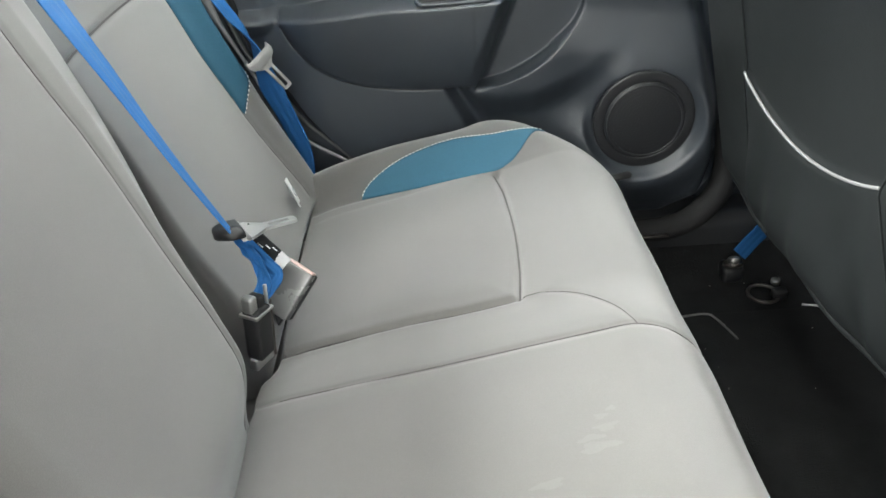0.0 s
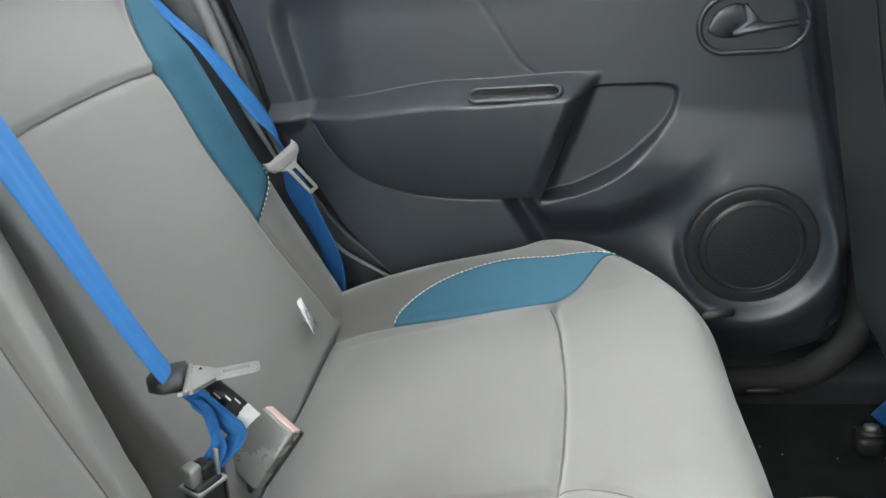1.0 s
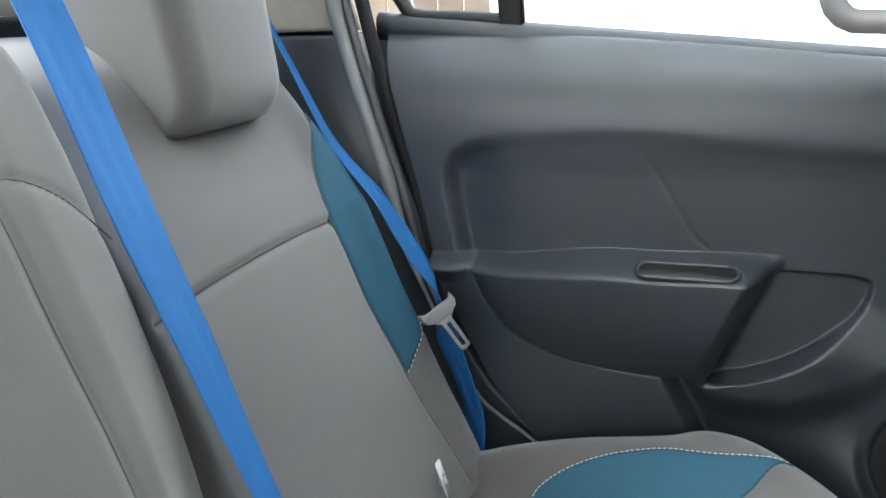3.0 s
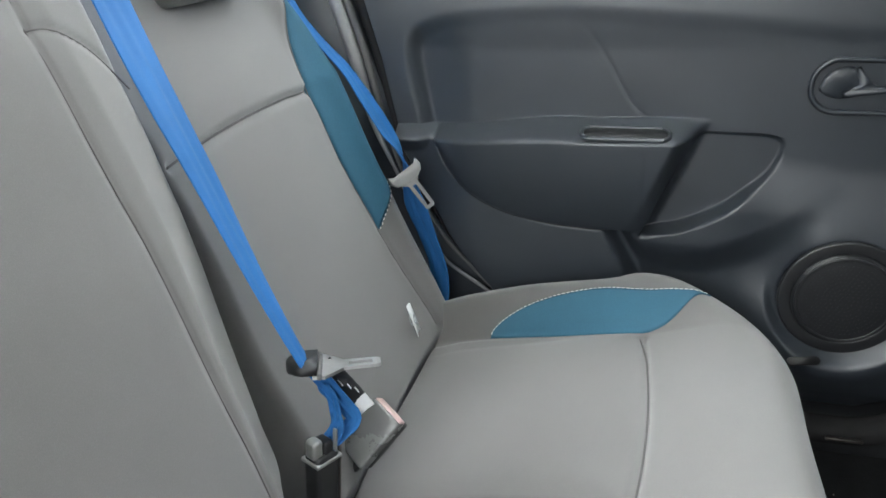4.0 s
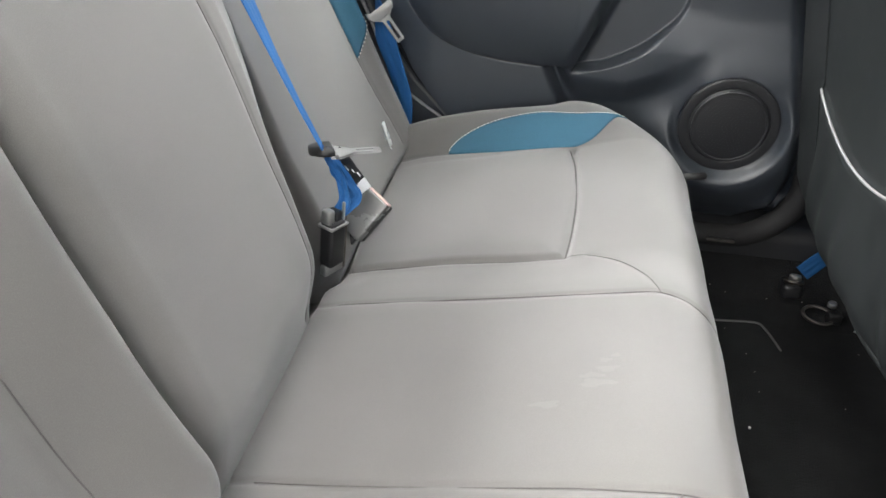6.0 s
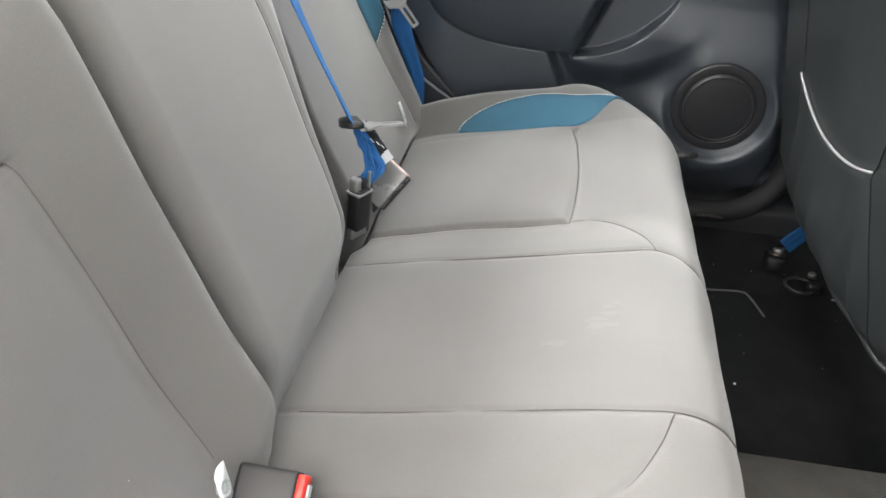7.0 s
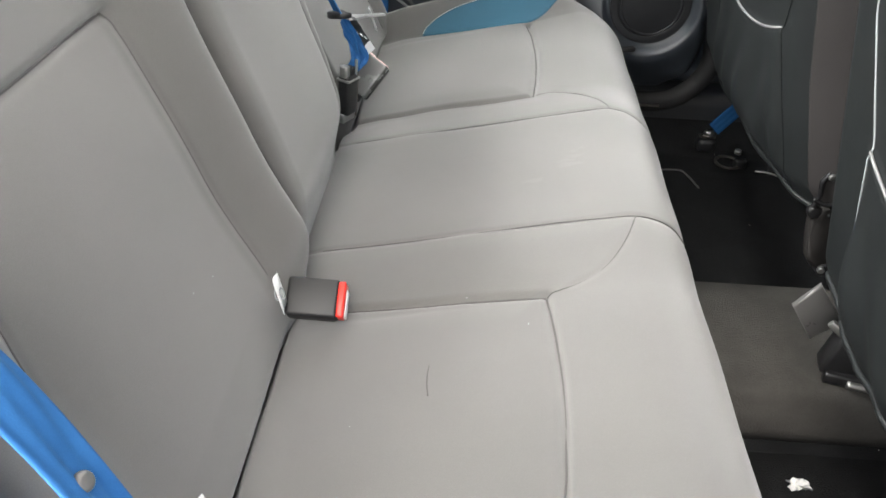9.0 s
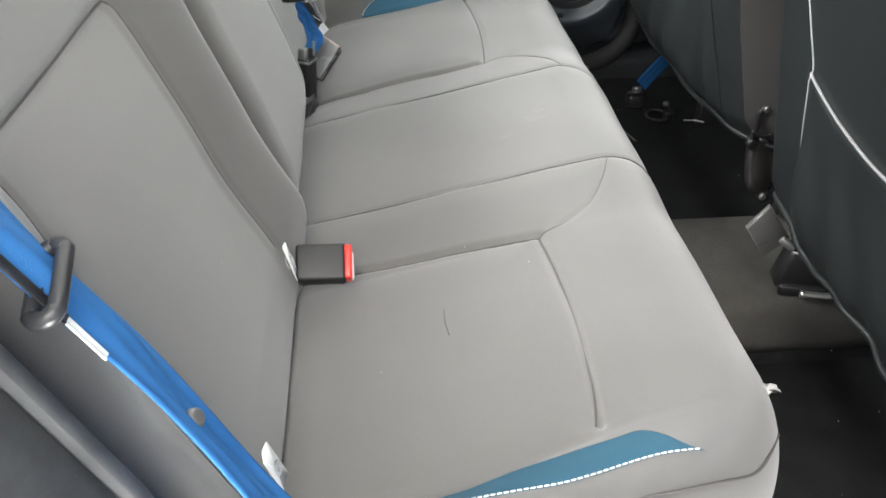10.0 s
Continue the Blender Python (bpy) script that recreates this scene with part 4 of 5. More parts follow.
def front_seat(yc, mirror, half, half_in, mouth_c, mouth_half, seam_mat, label):
    """The back of a front seat: a shell with a sagging pocket, white piping along the pocket's mouth and a side seam."""
    t = thing("front_seat", label, "car seat", "front seats", at=(0.45, yc, 0.08))

    def mouth_z(v):
        return 0.428 + 0.030 * ((v - mouth_c) / mouth_half) ** 2

    def face(v, z):
        """v: across from the middle, towards the car's middle where positive."""
        v, z = np.asarray(v, float), np.asarray(z, float)
        x = 0.392 + (0.30 - z) * 0.22
        x = x + 0.012 * (np.abs(v) / half) ** 2 + 0.085 * smooth(0.76, 1.0, -v / half) ** 1.6 + (0.022 if half_in < 0.3 else 0.070) * smooth(0.86 if half_in < 0.3 else 0.66, 1.0, v / half_in) ** 1.6
        x = x + (0.010 if half_in < 0.3 else 0.020) * smooth(0.275, 0.225, z)
        pocket = (1.0 if half_in < 0.3 else smooth(0.235, 0.300, z)) * smooth(0.006, -0.006, z - mouth_z(v)) * smooth(mouth_half + 0.02, mouth_half - 0.01, np.abs(v - mouth_c))
        x = x - 0.006 * pocket - 0.016 * pocket * np.exp(-(((z - 0.31) / 0.07) ** 2)) * (0.6 + 0.4 * np.cos(v * 38 + z * 9))
        folds = np.sin(v * 46 + 22 * z + 1.4 * np.sin(9 * z)) + 0.6 * np.sin(v * 85 - 31 * z + 2.0)
        return x - 0.0045 * folds * pocket * smooth(0.45, 0.3, z)

    v = np.linspace(-half, half_in, 130)
    z = np.linspace(0.238, 0.98, 150)
    V, Zg = np.meshgrid(v, z, indexing="ij")
    wave = 0.004 * np.sin(V * 31 + 1) * smooth(0.26, 0.222, Zg)
    p = np.stack([face(V, Zg), yc + mirror * V, Zg + wave], -1)
    part("back_cover", grid_mesh(p, close_back=(0.14, 0, 0)), VINYL, t)
    if half_in > 0.3:
        u, zs = np.linspace(0, 1, 40), np.linspace(0.242, 0.975, 80)
        U, Zw = np.meshgrid(u, zs, indexing="ij")
        start = 0.292 - 0.06 * np.clip(Zw - 0.25, 0, 0.16)
        Vw = start + (half_in - 0.001 - start) * U
        part("side_cover", grid_mesh(np.stack([face(Vw, Zw) - 0.0018, yc + mirror * Vw, Zw], -1), close_back=(0.004, 0, 0)), SEAT_SIDE, t, "brownish cloth side of the seat")
    vv = np.linspace(mouth_c - mouth_half, mouth_c + mouth_half, 40)
    part("piping", tube([(float(face(a, mouth_z(a))) - 0.002, yc + mirror * a, mouth_z(a)) for a in vv], 0.0016, 8, n=90), PIPING, t, "white piping along the pocket")
    zz = np.linspace(0.235, 0.95, 90)
    for sgn in (-1, 1):
        va = mouth_c + sgn * mouth_half + (np.interp(zz, [0.22, 0.458, 0.57, 0.95], [0.032, 0.0, 0.042, 0.055]) if sgn > 0 else -np.interp(zz, [0.22, 0.458, 0.95], [0.010, 0.0, 0.012]))
        part("side_seam", tube([(float(face(a, b)) - 0.0010, yc + mirror * a, b) for a, b in zip(va, zz)], 0.0009, 6, n=120), seam_mat, t)
    hem = [(float(face(a, 0.240)) - 0.002, yc + mirror * a, 0.239 + 0.004 * math.sin(a * 31 + 1)) for a in np.linspace(0.02 - half, half_in - 0.008, 24)]
    part("hem", tube(hem, 0.004, 8, n=60), VINYL, t)
    part("seat_base", box((0.44, 0.44, 0.13), pose(0.74, yc, 0.245), 0.03, 3), VINYL, t)
    for sgn in (-1, 1):
        part("rail", box((0.40, 0.028, 0.05), pose(0.79, yc + sgn * 0.19, 0.025), 0.004), RAIL, t)
        part("rail_upright", box((0.28, 0.02, 0.14), pose(0.74, yc + sgn * 0.19, 0.115), 0.006), PLASTIC_BLACK, t)
    return t


far_seat = front_seat(0.365, -1, 0.250, 0.352, 0.095, 0.138, VINYL, "dark vinyl front seat back with white piping, beside the closed door")
front_seat(-0.310, 1, 0.265, 0.262, -0.020, 0.158, LABEL_INK, "dark vinyl front seat back with wrinkled pocket and white piping")
# recliner hardware hanging under the far seat's inner edge
RECLINER = material("dark_brown_plastic", (0.016, 0.0145, 0.0135), 0.5, grain=0.0001, grain_scale=700, mottle=0.15, mottle_scale=30)
drop = along([(-0.020, 0.036), (0.002, 0.050), (0.020, 0.040), (0.026, 0.005), (0.028, -0.034), (0.018, -0.052), (0.000, -0.048), (-0.012, -0.010), (-0.020, 0.036)], 40)[:-1]
part("recliner_cover", prism([tuple(v) for v in drop], 0.022, on_door(0.470, 0.082, 0.200), 0.006, 3), RECLINER, far_seat, "brownish plastic recliner cover")
part("recliner_pivot", disc(0.009, 0.010, on_door(0.449, 0.066, 0.240), 0.003, 20), PLASTIC_BLACK, far_seat, "black pivot")
part("recliner_lever", tube([(0.444, 0.058, 0.250), (0.446, 0.056, 0.270), (0.443, 0.055, 0.290), (0.449, 0.054, 0.302)], 0.0036, 8, n=30), PLASTIC_BLACK, far_seat, "black hooked lever")
part("recliner_arm", tube([(0.440, 0.056, 0.262), (0.455, 0.054, 0.256), (0.468, 0.053, 0.258)], 0.0030, 8, n=20), PLASTIC_BLACK, far_seat)
part("lever_tip", disc(0.0045, 0.004, on_door(0.449, 0.050, 0.300), 0.0015, 12), STEEL, far_seat)
part("lower_bolt", disc(0.010, 0.016, on_door(0.490, 0.072, 0.146), 0.003, 16), PLASTIC_BLACK, far_seat)
part("lower_nut", disc(0.005, 0.006, on_door(0.484, 0.056, 0.150), 0.001, 8), STEEL, far_seat)


# ---- belts ----
WORN_GRIP = material("pale_grey_plastic", (0.17, 0.17, 0.167), 0.4, mottle=0.1)

def belt_tongue(parent, at, ahead, across, scale=1.0, loop_grip=True, reach=0.057):
    """Steel tongue with a slotted plate and a plastic grip; ahead: the way the plate points."""
    m = facing(at, ahead, Vector(ahead).cross(Vector(across))) @ Matrix.Scale(scale, 4)
    plate = [(0.0, -0.030), (0.010, -0.031), (0.016, -0.024), (0.026, -0.011), (reach - 0.003, -0.010), (reach, -0.007), (reach, 0.007), (reach - 0.003, 0.010), (0.026, 0.011), (0.016, 0.024), (0.010, 0.031), (0.0, 0.030)]
    bm = bmesh.new()
    outer = [bm.verts.new((u, v, 0.0)) for u, v in plate]
    hole = [bm.verts.new((u, v, 0.0)) for u, v in ((0.030, -0.0040), (reach - 0.007, -0.0040), (reach - 0.007, 0.0040), (0.030, 0.0040))]
    edges = [bm.edges.new((r[i], r[(i + 1) % len(r)])) for r in (outer, hole) for i in range(len(r))]
    bmesh.ops.triangle_fill(bm, edges=edges, use_beauty=True)
    inner_faces = [f for f in bm.faces if all(v in hole for v in f.verts)]
    bmesh.ops.delete(bm, geom=inner_faces, context="FACES")
    ext = bmesh.ops.extrude_face_region(bm, geom=bm.faces[:])
    bmesh.ops.translate(bm, verts=[e for e in ext["geom"] if isinstance(e, bmesh.types.BMVert)], vec=(0, 0, 0.0028))
    bmesh.ops.transform(bm, matrix=m, verts=bm.verts)
    tongue = part("tongue", bm, STEEL if loop_grip else WORN_GRIP, parent, "worn steel tongue", smooth=False)
    if loop_grip:
        pad = [(0.004, -0.028), (0.004, 0.028)] + [(-0.004 - 0.018 * math.sin(t), 0.028 * math.cos(t)) for t in np.linspace(0.25, math.pi - 0.25, 14)]
        part("grip", prism(pad, 0.007, m @ pose(0, 0, -0.006), 0.0025, 3), PLASTIC_BLACK, tongue, "black plastic grip")
        part("grip_edge", tube([tuple(m @ Vector((0.006, v, 0.0005))) for v in np.linspace(-0.033, 0.033, 6)], 0.0022, 8, n=14), WORN_GRIP, tongue)
    else:
        part("grip", prism([(-0.010, -0.034), (0.004, -0.036), (0.014, -0.030), (0.020, -0.014), (0.020, 0.014), (0.014, 0.030), (0.004, 0.036), (-0.010, 0.034), (-0.002, 0.026), (-0.002, -0.026)], 0.007, m @ pose(0, 0, -0.002), 0.002, 2), WORN_GRIP, tongue, "pale grey plastic grip")
    return tongue


belt_l = thing("seat_belt", "bright blue seat belt with steel tongue, hanging beside the closed door", "seat belt", "rear seat belts", at=(-0.2, 0.60, 0.27))
part("webbing", strap([(-0.50, 0.64, 0.90), (-0.405, 0.620, 0.731), (-0.365, 0.617, 0.654), (-0.337, 0.615, 0.617), (-0.302, 0.611, 0.580), (-0.277, 0.608, 0.543), (-0.254, 0.606, 0.506), (-0.231, 0.602, 0.469), (-0.219, 0.605, 0.407), (-0.206, 0.610, 0.363), (-0.195, 0.615, 0.318), (-0.195, 0.617, 0.276), (-0.20, 0.617, 0.25)],
                      [(0.40, -0.91, -0.05)] * 3 + [(0.36, -0.92, -0.05), (0.26, -0.95, -0.06), (0.14, -0.98, -0.08), (0.10, -0.98, -0.08), (0.42, -0.90, 0.0), (0.80, -0.50, 0.15), (0.74, -0.62, 0.1), (0.72, -0.66, 0.1), (0.72, -0.66, 0.1), (0.72, -0.66, 0.1)], width=0.043, wave=0.0010, n=100), WEBBING, belt_l)
belt_tongue(belt_l, (-0.2215, 0.575, 0.461), (0.034, -0.002, -0.044), (0.027, 0.032, 0.013), 0.66, False, 0.082)

belt_c = thing("seat_belt", "bright blue middle seat belt with steel tongue, buckled down", "seat belt", "rear seat belts", at=(-0.17, 0.205, 0.30))
part("webbing", strap([(-0.50, 0.290, 1.00), (-0.435, 0.262, 0.91), (-0.387, 0.249, 0.816), (-0.341, 0.239, 0.720), (-0.318, 0.233, 0.672), (-0.294, 0.227, 0.623), (-0.270, 0.222, 0.573), (-0.246, 0.217, 0.521), (-0.221, 0.214, 0.467), (-0.196, 0.212, 0.415)],
                      [(0.07, -0.97, 0.04)] * 5 + [(0.10, -0.96, 0.06), (0.15, -0.95, 0.14), (0.22, -0.93, 0.27), (0.31, -0.89, 0.34), (0.36, -0.86, 0.38)], wave=0.0012, seed=2.0, n=90), WEBBING, belt_c)
TAIL_SIDE, TAIL_OUT = (0.67, 0.56, 0.49), (0.30, -0.80, 0.52)
part("webbing_tail", strap([(-0.192, 0.217, 0.407), (-0.188, 0.222, 0.394), (-0.179, 0.228, 0.374), (-0.171, 0.233, 0.356), (-0.167, 0.234, 0.347), (-0.172, 0.227, 0.339), (-0.179, 0.216, 0.334), (-0.188, 0.205, 0.330)],
                           [TAIL_SIDE] * 4 + [(0.75, 0.55, 0.30), (0.80, 0.2, 0.3), (0.8, 0.1, 0.3), (0.8, 0.1, 0.3)], width=0.014, wave=0.0018, seed=1.0), WEBBING, belt_c, "bunched blue webbing")
part("webbing_fold", strap([(-0.187, 0.222, 0.389), (-0.180, 0.224, 0.367), (-0.178, 0.220, 0.349), (-0.186, 0.206, 0.326)], [(0.6, -0.5, 0.2), (0.7, -0.3, 0.2), (0.7, -0.2, 0.2), (0.7, -0.2, 0.2)], width=0.017, wave=0.002), WEBBING, belt_c)
label_c = part("care_label", strap([(-0.188, 0.229, 0.404), (-0.183, 0.236, 0.393), (-0.174, 0.242, 0.375), (-0.166, 0.246, 0.359)], [TAIL_SIDE] * 4, width=0.016, thick=0.0008, n=30, ribs=1, wave=0.0012), PLASTIC_PLAIN, belt_c, "printed black label")
part("label_bar", strap([(-0.1665, 0.2455, 0.360), (-0.160, 0.2485, 0.3475)], [TAIL_SIDE] * 2, width=0.0165, thick=0.0016, n=6, ribs=1), LABEL, belt_c)
for k, (length, off) in enumerate(((0.006, -0.005), (0.007, -0.002), (0.006, 0.002), (0.006, 0.005))):
    c = Vector((-0.1835, 0.2357, 0.394)).lerp(Vector((-0.1685, 0.2440, 0.3635)), 0.2 + 0.23 * k) + Vector(TAIL_SIDE) * off + Vector(TAIL_OUT) * 0.0022
    part("print_bar", box((length, 0.0012, 0.0006), facing(c, (0.45, 0.25, -0.85), TAIL_OUT), 0), LABEL, label_c)
belt_tongue(belt_c, (-0.190, 0.213, 0.412), (0.80, 0.35, -0.02), (0.45, -0.85, 0.25))

belt_r = thing("seat_belt", "bright blue seat belt with plastic guide, beside the open door", "seat belt", "rear seat belts", at=(-0.2, -0.56, 0.30))
R_SIDE = [(-0.10, 0.95, -0.30), (-0.10, 0.95, -0.30), (-0.06, 0.96, -0.27), (-0.02, 0.97, -0.24), (0.0, 0.97, -0.22), (0.0, 0.97, -0.22), (0.0, 0.97, -0.22)]
part("webbing", strap([(-0.40, -0.530, 0.80), (-0.318, -0.538, 0.65), (-0.262, -0.547, 0.552), (-0.231, -0.5535, 0.4995), (-0.203, -0.563, 0.4475), (-0.174, -0.574, 0.3975), (-0.146, -0.585, 0.3475)], R_SIDE, width=0.041, wave=0.0030, seed=0.7, rib_h=0.0007), WEBBING, belt_r)
gm = facing((-0.2535, -0.558, 0.546), (-0.005, 0.052, 0.014), Vector((-0.005, 0.052, 0.014)).cross(Vector((0.949, 0, 0.316))))
gl = rounded_rect(0.046, 0.014, 0.0065, 6)
guide = part("guide", tube([tuple(gm @ Vector((u, v, 0))) for u, v in gl + gl[:1]], 0.0048, 8, n=70), PLASTIC_PLAIN, belt_r, "dark plastic belt guide")
part("care_label", strap([(-0.2826, -0.565, 0.597), (-0.2606, -0.5686, 0.558), (-0.245, -0.5716, 0.532)], R_SIDE[:3], width=0.009, thick=0.0008, n=20, ribs=1), PLASTIC_BLACK, belt_r, "printed black label")
part("label_bar", strap([(-0.2450, -0.5716, 0.532), (-0.2310, -0.5745, 0.508)], R_SIDE[:2], width=0.007, thick=0.0008, n=6, ribs=1), LABEL, belt_r)
part("button", disc(0.0062, 0.005, facing((-0.201, -0.565, 0.4455), (0.36, 0.88, -0.30), (0.72, -0.1, 0.45)), 0.003, 20), BUCKLE_GREY, belt_r, "round grey stop button")

# ---- buckles ----
near = thing("belt_buckle", "black belt buckle with red button on the bench", "buckle", "belt buckles", at=(-0.16, -0.225, 0.27))
nm = facing((-0.156, -0.227, 0.286), (1.0, -0.06, 0.06), (0.03, -0.60, 0.80))
part("casing", box((0.052, 0.040, 0.024), nm @ pose(0.002, 0, 0.001), 0.004, 3), PLASTIC_BLACK, near)
part("red_button", box((0.008, 0.036, 0.022), nm @ pose(0.0305, 0, 0.002), 0.002), RED, near, "red release button")
part("end_plate", box((0.003, 0.028, 0.014), nm @ pose(0.0345, -0.003, -0.002), 0.001), LABEL, near, "pale end of the buckle")
stand = thing("belt_buckle", "black and steel belt buckle standing at the seat fold", "buckle", "belt buckles", at=(-0.175, 0.195, 0.26))
sm = facing((-0.188, 0.200, 0.303), (0.08, 0.05, 1.0), (0.90, -0.42, -0.05))
part("casing", box((0.060, 0.026, 0.020), sm, 0.005, 3), PLASTIC_BLACK, stand)
part("steel_cap", box((0.018, 0.011, 0.013), sm @ pose(0.036, 0.008, -0.001), 0.003), STEEL, stand, "bright steel cap")
part("dark_cap", box((0.014, 0.010, 0.015), sm @ pose(0.034, -0.003, -0.001), 0.002), PLASTIC_BLACK, stand)
part("pin", box((0.030, 0.003, 0.004), sm @ pose(0.036, -0.010, 0.006), 0.001), STEEL, stand, "bright steel pin")
part("collar", box((0.0035, 0.029, 0.022), sm @ pose(0.024, 0, 0), 0.001), STEEL, stand)
part("side_plate", box((0.070, 0.003, 0.010), sm @ pose(-0.004, -0.016, 0.002), 0.001), STEEL_DARK, stand)
part("foot", box((0.014, 0.030, 0.010), sm @ pose(-0.034, 0, 0.0), 0.002), STEEL, stand)
lay = thing("belt_buckle", "scuffed grey belt buckle with faded button lying on the cushion", "buckle", "belt buckles", at=(-0.15, 0.26, 0.26))
lm = facing((-0.1710, 0.2775, 0.2968), (0.0395, 0.039, 0.0355), (-0.16, -0.87, 0.64))
part("casing", box((0.058, 0.037, 0.016), lm, 0.0025, 3), material("worn_pale_grey_plastic", (0.15, 0.15, 0.147), 0.27, spec=0.8, grain=0.00006, grain_scale=1200), lay)
part("button", box((0.003, 0.035, 0.012), lm @ pose(0.0292, 0, -0.0010), 0.0012), PALE_RED, lay, "faded pink release button")
part("base", box((0.057, 0.037, 0.012), lm @ pose(-0.001, 0.001, -0.013), 0.002), PLASTIC_BLACK, lay)
part("stalk", box((0.06, 0.022, 0.010), lm @ pose(-0.045, 0.0, -0.010), 0.003), PLASTIC_BLACK, lay)

# ---- sewn labels ----
def sewn_label(a, b, width, label):
    """A folded cloth tab: a to b is its sewn edge, width the way and length by which it stands out."""
    t = thing("sewn_label", label, "label", "sewn seat labels", at=a)
    a, b, o = np.array(a), np.array(b), np.array(width)
    n = np.cross(b - a, o)
    n /= np.linalg.norm(n)
    u, w = np.linspace(0, 1, 8), np.linspace(0, 1, 8)
    p = a + (b - a) * u[:, None, None] + o * w[None, :, None] + n * (0.002 * np.sin(w * 4))[None, :, None]
    part("cloth", grid_mesh(p, close_back=tuple(-0.0008 * n)), LABEL, t)
    for sgn in (1, -1):
        c = a + (b - a) * 0.5 + o * 0.5 + n * sgn * 0.0022
        part("print", disc(0.0065, 0.0006, facing(c, tuple(b - a), tuple(n * sgn)), 0, 24, 0.0045), LABEL_INK, t)
    return t


sewn_label((-0.197, 0.492, 0.325), (-0.185, 0.492, 0.289), (0.003, -0.022, 0.002), "white woven label sewn into the backrest seam")
sewn_label((-0.188, -0.229, 0.319), (-0.178, -0.239, 0.289), (0.000, -0.020, 0.002), "white woven label beside the red buckle")
sewn_label((-0.185, -0.478, 0.314), (-0.173, -0.480, 0.277), (-0.001, -0.023, 0.003), "white woven label with round print")

# ---- floor hardware and litter ----
anchor = thing("belt_anchor", "belt anchor bolt with blue webbing end on the floor", "anchor", at=(0.47, 0.62, 0.0))
part("plate", disc(0.016, 0.006, pose(0.474, 0.622, 0.042, -20, 0, 0), 0.002, 20), STEEL_DARK, anchor)
part("bolt", disc(0.010, 0.010, pose(0.474, 0.620, 0.048, -20, 0, 0), 0.003, 16), STEEL, anchor, "bright steel bolt")
part("webbing", strap([(0.486, 0.632, 0.056), (0.508, 0.638, 0.080), (0.540, 0.640, 0.12)], [(0.75, 0.25, -0.5), (0.75, 0.25, -0.5)], width=0.038, n=16), WEBBING, anchor, "blue webbing")
part("bracket", box((0.036, 0.036, 0.03), pose(0.476, 0.632, 0.024), 0.008), PLASTIC_PLAIN, anchor)
foot_l = thing("rail_end", "worn steel seat rail end with ring on the floor", "seat rail", "seat rails", at=(0.52, 0.58, 0.0))
part("ring", tube([(0.515 + 0.024 * math.cos(a), 0.585 + 0.024 * math.sin(a), 0.008) for a in np.linspace(0, 2 * math.pi, 13)], 0.0028, 8, n=40), STEEL_DARK, foot_l)
part("block", box((0.024, 0.018, 0.020), pose(0.537, 0.577, 0.012), 0.005), PLASTIC_BLACK, foot_l)
part("spring_wire", tube([(0.555, 0.535, 0.020), (0.572, 0.522, 0.026), (0.590, 0.512, 0.026)], 0.0018, 6, n=20), STEEL, foot_l)
part("screw", disc(0.007, 0.008, pose(0.527, 0.577, 0.034), 0.002, 12), STEEL, foot_l)
foot_r = thing("rail_end", "oily steel seat rail end with bracket beside the tunnel", "seat rail", "seat rails", at=(0.46, -0.10, 0.1))
part("hood", prism([(0.418, 0.228), (0.394, 0.193), (0.430, 0.142), (0.459, 0.173)], 0.007, on_door(0, -0.074, 0), 0.002, 2), BUCKLE_GREY, foot_r, "grey plastic hood")
part("block", box((0.075, 0.035, 0.06), pose(0.485, -0.100, 0.135, 0, 10, -12), 0.005), PLASTIC_BLACK, foot_r)
part("lever", box((0.06, 0.012, 0.016), pose(0.475, -0.118, 0.112, 0, 0, -12), 0.003), PLASTIC_BLACK, foot_r)
part("pin", tube([(0.470, -0.125, 0.112), (0.510, -0.135, 0.112)], 0.005), STEEL, foot_r)
part("spring", tube([(0.462 + 0.008 * math.cos(a), -0.103 + 0.008 * math.sin(a), 0.150 + 0.0012 * a) for a in np.linspace(0, 18, 60)], 0.0018, 6, n=120), STEEL, foot_r)
part("clip", box((0.022, 0.008, 0.010), pose(0.446, -0.098, 0.178, 0, 30, -30), 0.002), STEEL, foot_r)

mat_l = thing("floor_mat", "black rubber floor mat in the far footwell", "floor mat", "floor mats", at=(0.4, 0.33, 0.0))
part("mat", box((0.60, 0.42, 0.006), pose(0.62, 0.335, 0.004), 0.003), CARPET, mat_l)
part("raised_line", tube([(0.330, 0.536, 0.008), (0.356, 0.538, 0.008), (0.405, 0.543, 0.008), (0.420, 0.530, 0.008), (0.436, 0.478, 0.008)], 0.0018, 6, n=50), BUCKLE_GREY, mat_l)
mat_r = thing("floor_mat", "black carpet floor mat by the open door", "floor mat", "floor mats", at=(0.45, -0.40, 0.0))
part("mat", box((0.62, 0.46, 0.006), pose(0.62, -0.375, 0.004), 0.003), CARPET, mat_r)
part("edge_binding", tube([(0.32, -0.142, 0.009), (0.6, -0.142, 0.009), (0.92, -0.142, 0.009)], 0.0025, 6, n=20), PLASTIC, mat_r)
rng = random.Random(4)
A, Bv = np.meshgrid(np.linspace(-1, 1, 12), np.linspace(-1, 1, 8), indexing="ij")
flake = np.stack([0.418 + 0.012 * A + 0.003 * np.sin(4 * Bv), -0.202 + 0.007 * Bv + 0.003 * np.sin(3 * A + 1), 0.013 + 0.0035 * np.sin(5 * A + 2 * Bv) + 0.003 * np.cos(4 * Bv - 3 * A)], -1)
scrap = grid_mesh(flake, close_back=(0, 0, -0.0012))
tagged(part("paper_scrap", scrap, PAPER), "crumpled scrap of white paper on the mat", "litter")
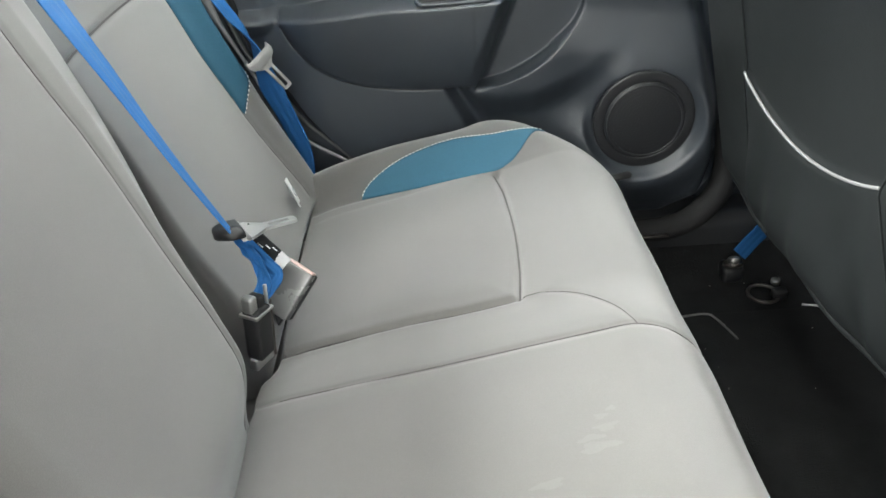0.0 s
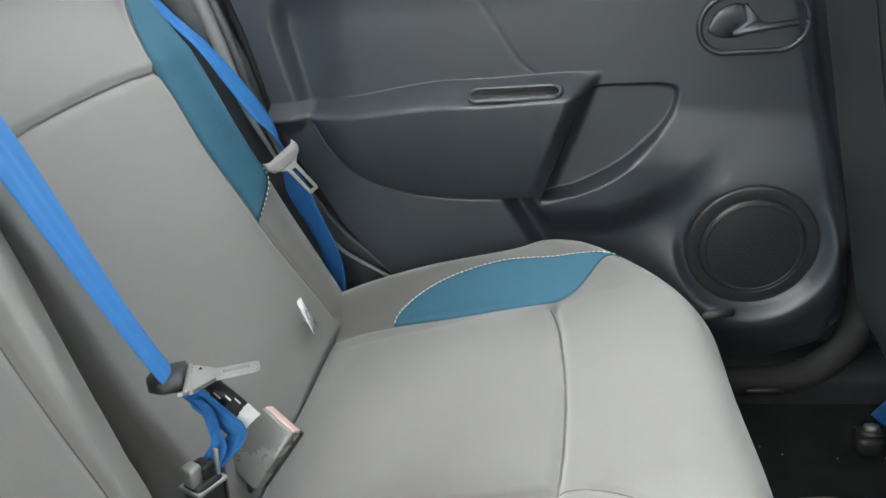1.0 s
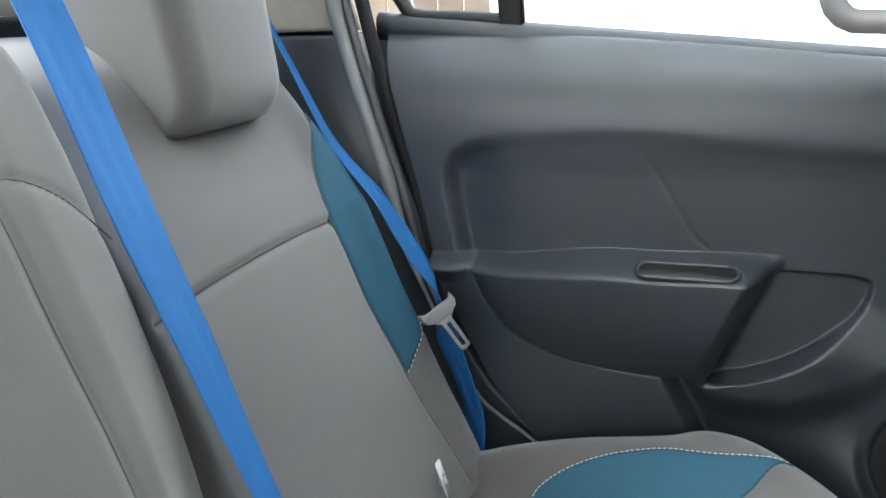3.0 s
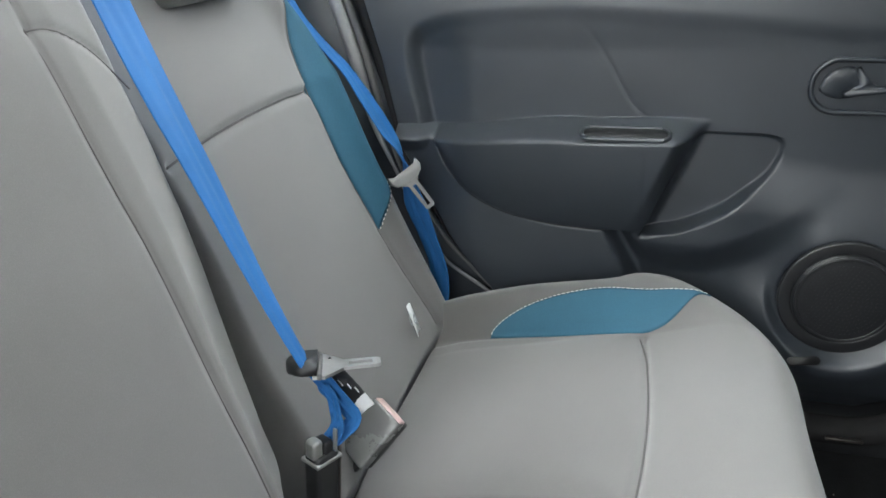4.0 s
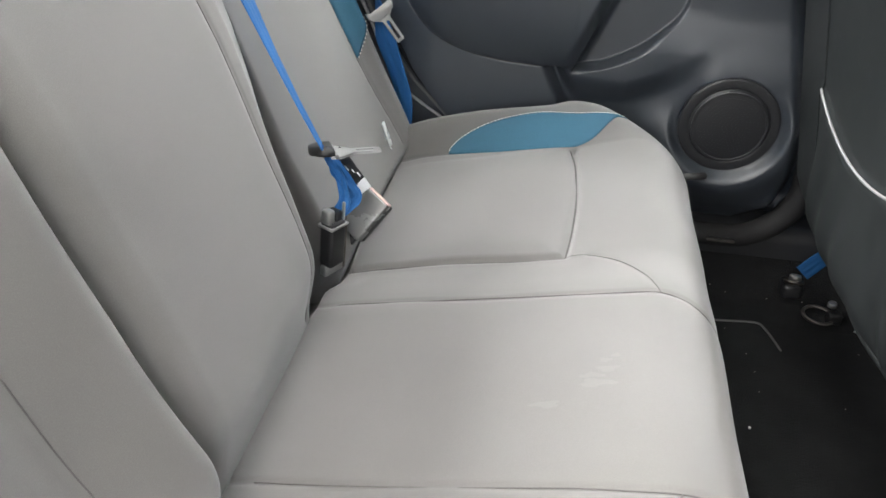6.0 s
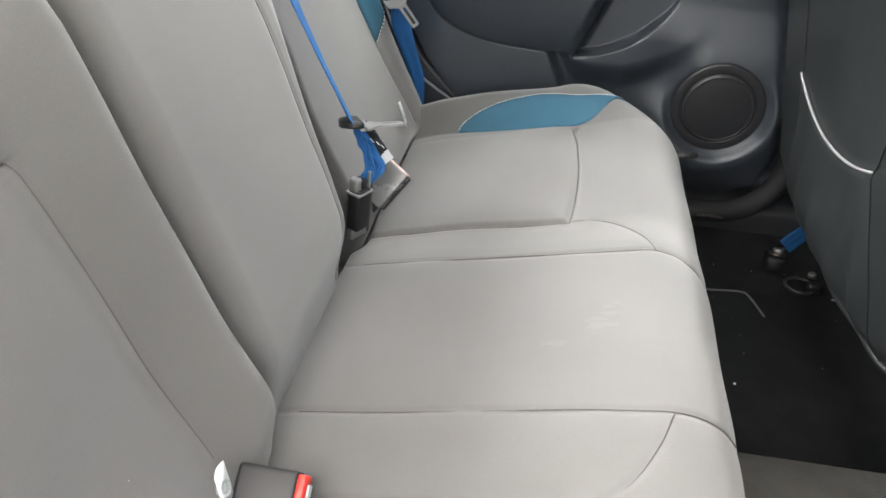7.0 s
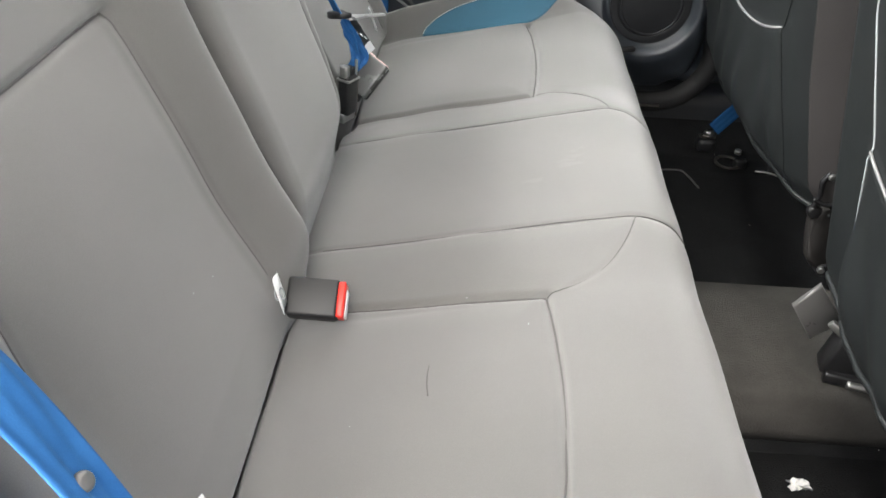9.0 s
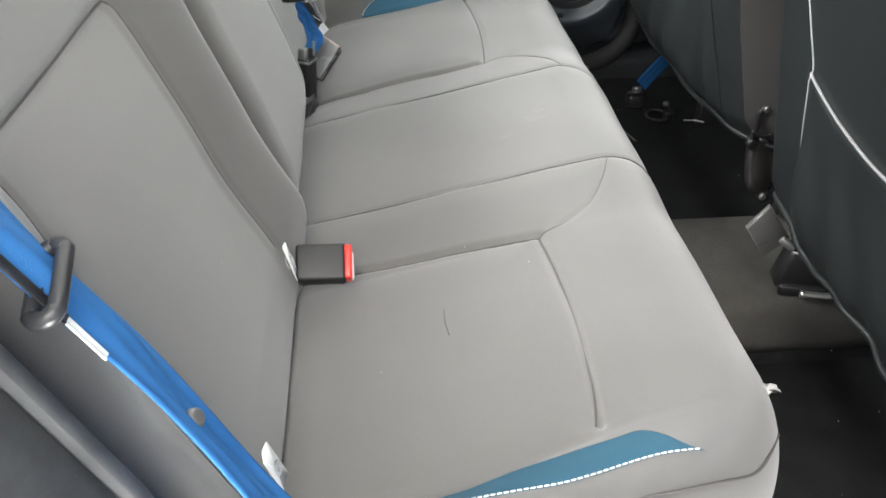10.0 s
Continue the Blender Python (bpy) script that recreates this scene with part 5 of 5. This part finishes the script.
tagged(part("crumb", disc(0.0018, 0.002, pose(0.362, 0.300, 0.007), 0.0008, 8), PAPER), "tiny white crumb on the far mat", "litter")

# ---- marks on the seat ----
def on_cushion(x, y, up=0.0):
    w = y / (bolster_start(x) - (NARROW if y < 0 else 0))
    p = cushion_surface(np.array(s_of_x(x)), np.array(w))
    return p + np.array([-0.25 * up, 0, 0.97 * up])


part("crease", tube([tuple(on_cushion(-0.031, -0.303, 0.0002)), tuple(on_cushion(-0.0322, -0.318, 0.0005)), tuple(on_cushion(-0.0318, -0.332, 0.0005)), tuple(on_cushion(-0.030, -0.345, 0.0001))], 0.0006, 6, n=20), THREAD_GREY, cushion, "short dark crease")
smudges = []
for k, (x0, y0, long, span) in enumerate(((0.121, 0.012, 0.0085, 0.0040), (0.119, 0.024, 0.0050, 0.0030), (0.112, -0.006, 0.0150, 0.0050), (0.108, 0.004, 0.0110, 0.0030), (0.128, 0.030, 0.0040, 0.0025), (0.070, -0.030, 0.0120, 0.0040))):
    a0 = np.linspace(0, 2 * math.pi, 18, endpoint=False)
    ring_r = np.linspace(0.02, 1, 5)
    wob = 1 + 0.25 * np.sin(3 * a0 + k) + 0.15 * np.sin(5 * a0 + 2 * k)
    sx = x0 + ring_r[:, None] * long * (np.cos(a0) * wob)[None]
    sy = y0 + ring_r[:, None] * span * (np.sin(a0) * wob)[None]
    base = cushion_points(s_of_x(sx), sy / (bolster_start(sx) - np.where(sy < 0, NARROW, 0)))
    lift = np.array([-0.25, 0, 0.97]) * 0.0005
    smudges.append(np.concatenate([base + lift, (base + lift)[:, :1]], axis=1))
smudge = bmesh.new()
for g in smudges:
    sheet = grid_mesh(g)
    me = bpy.data.meshes.new("tmp")
    sheet.to_mesh(me)
    sheet.free()
    smudge.from_mesh(me)
    bpy.data.meshes.remove(me)
CHALK = material("faint_chalk", (0.091, 0.088, 0.084), 0.85, sheen=0.35)
tagged(part("chalk_mark", smudge, CHALK, cushion, "faint pale smudge"), kind="stuff")

# lint on the cloth
def lint(parent, places):
    bm = bmesh.new()
    for p, n in places:
        a = rng.uniform(0, 6.28)
        m = facing(Vector(p), (0.2 + math.cos(a), math.sin(a), 0.3), tuple(n))
        box((rng.uniform(0.0008, 0.0018), 0.0006, 0.0004), m, 0.0, 1, bm)
    return tagged(part("lint", bm, LABEL_INK, parent, "tiny specks of pale lint", smooth=False), kind="stuff")


spots = []
for k in range(2):
    y, z = -rng.uniform(0.24, 0.47), rng.uniform(0.34, 0.56)
    q = back_q(z)
    spots.append((back_point(np.array(y), np.array(q), back_shape(np.array(y), np.array(q), "right") + 0.0006), B_N))
lint(rest_r, spots)
spots = []
for k in range(3):
    x, y = rng.uniform(-0.14, 0.12), rng.uniform(-0.47, 0.45)
    spots.append((on_cushion(x, y, 0.0016), (-0.25, 0, 0.97)))
lint(cushion, spots)
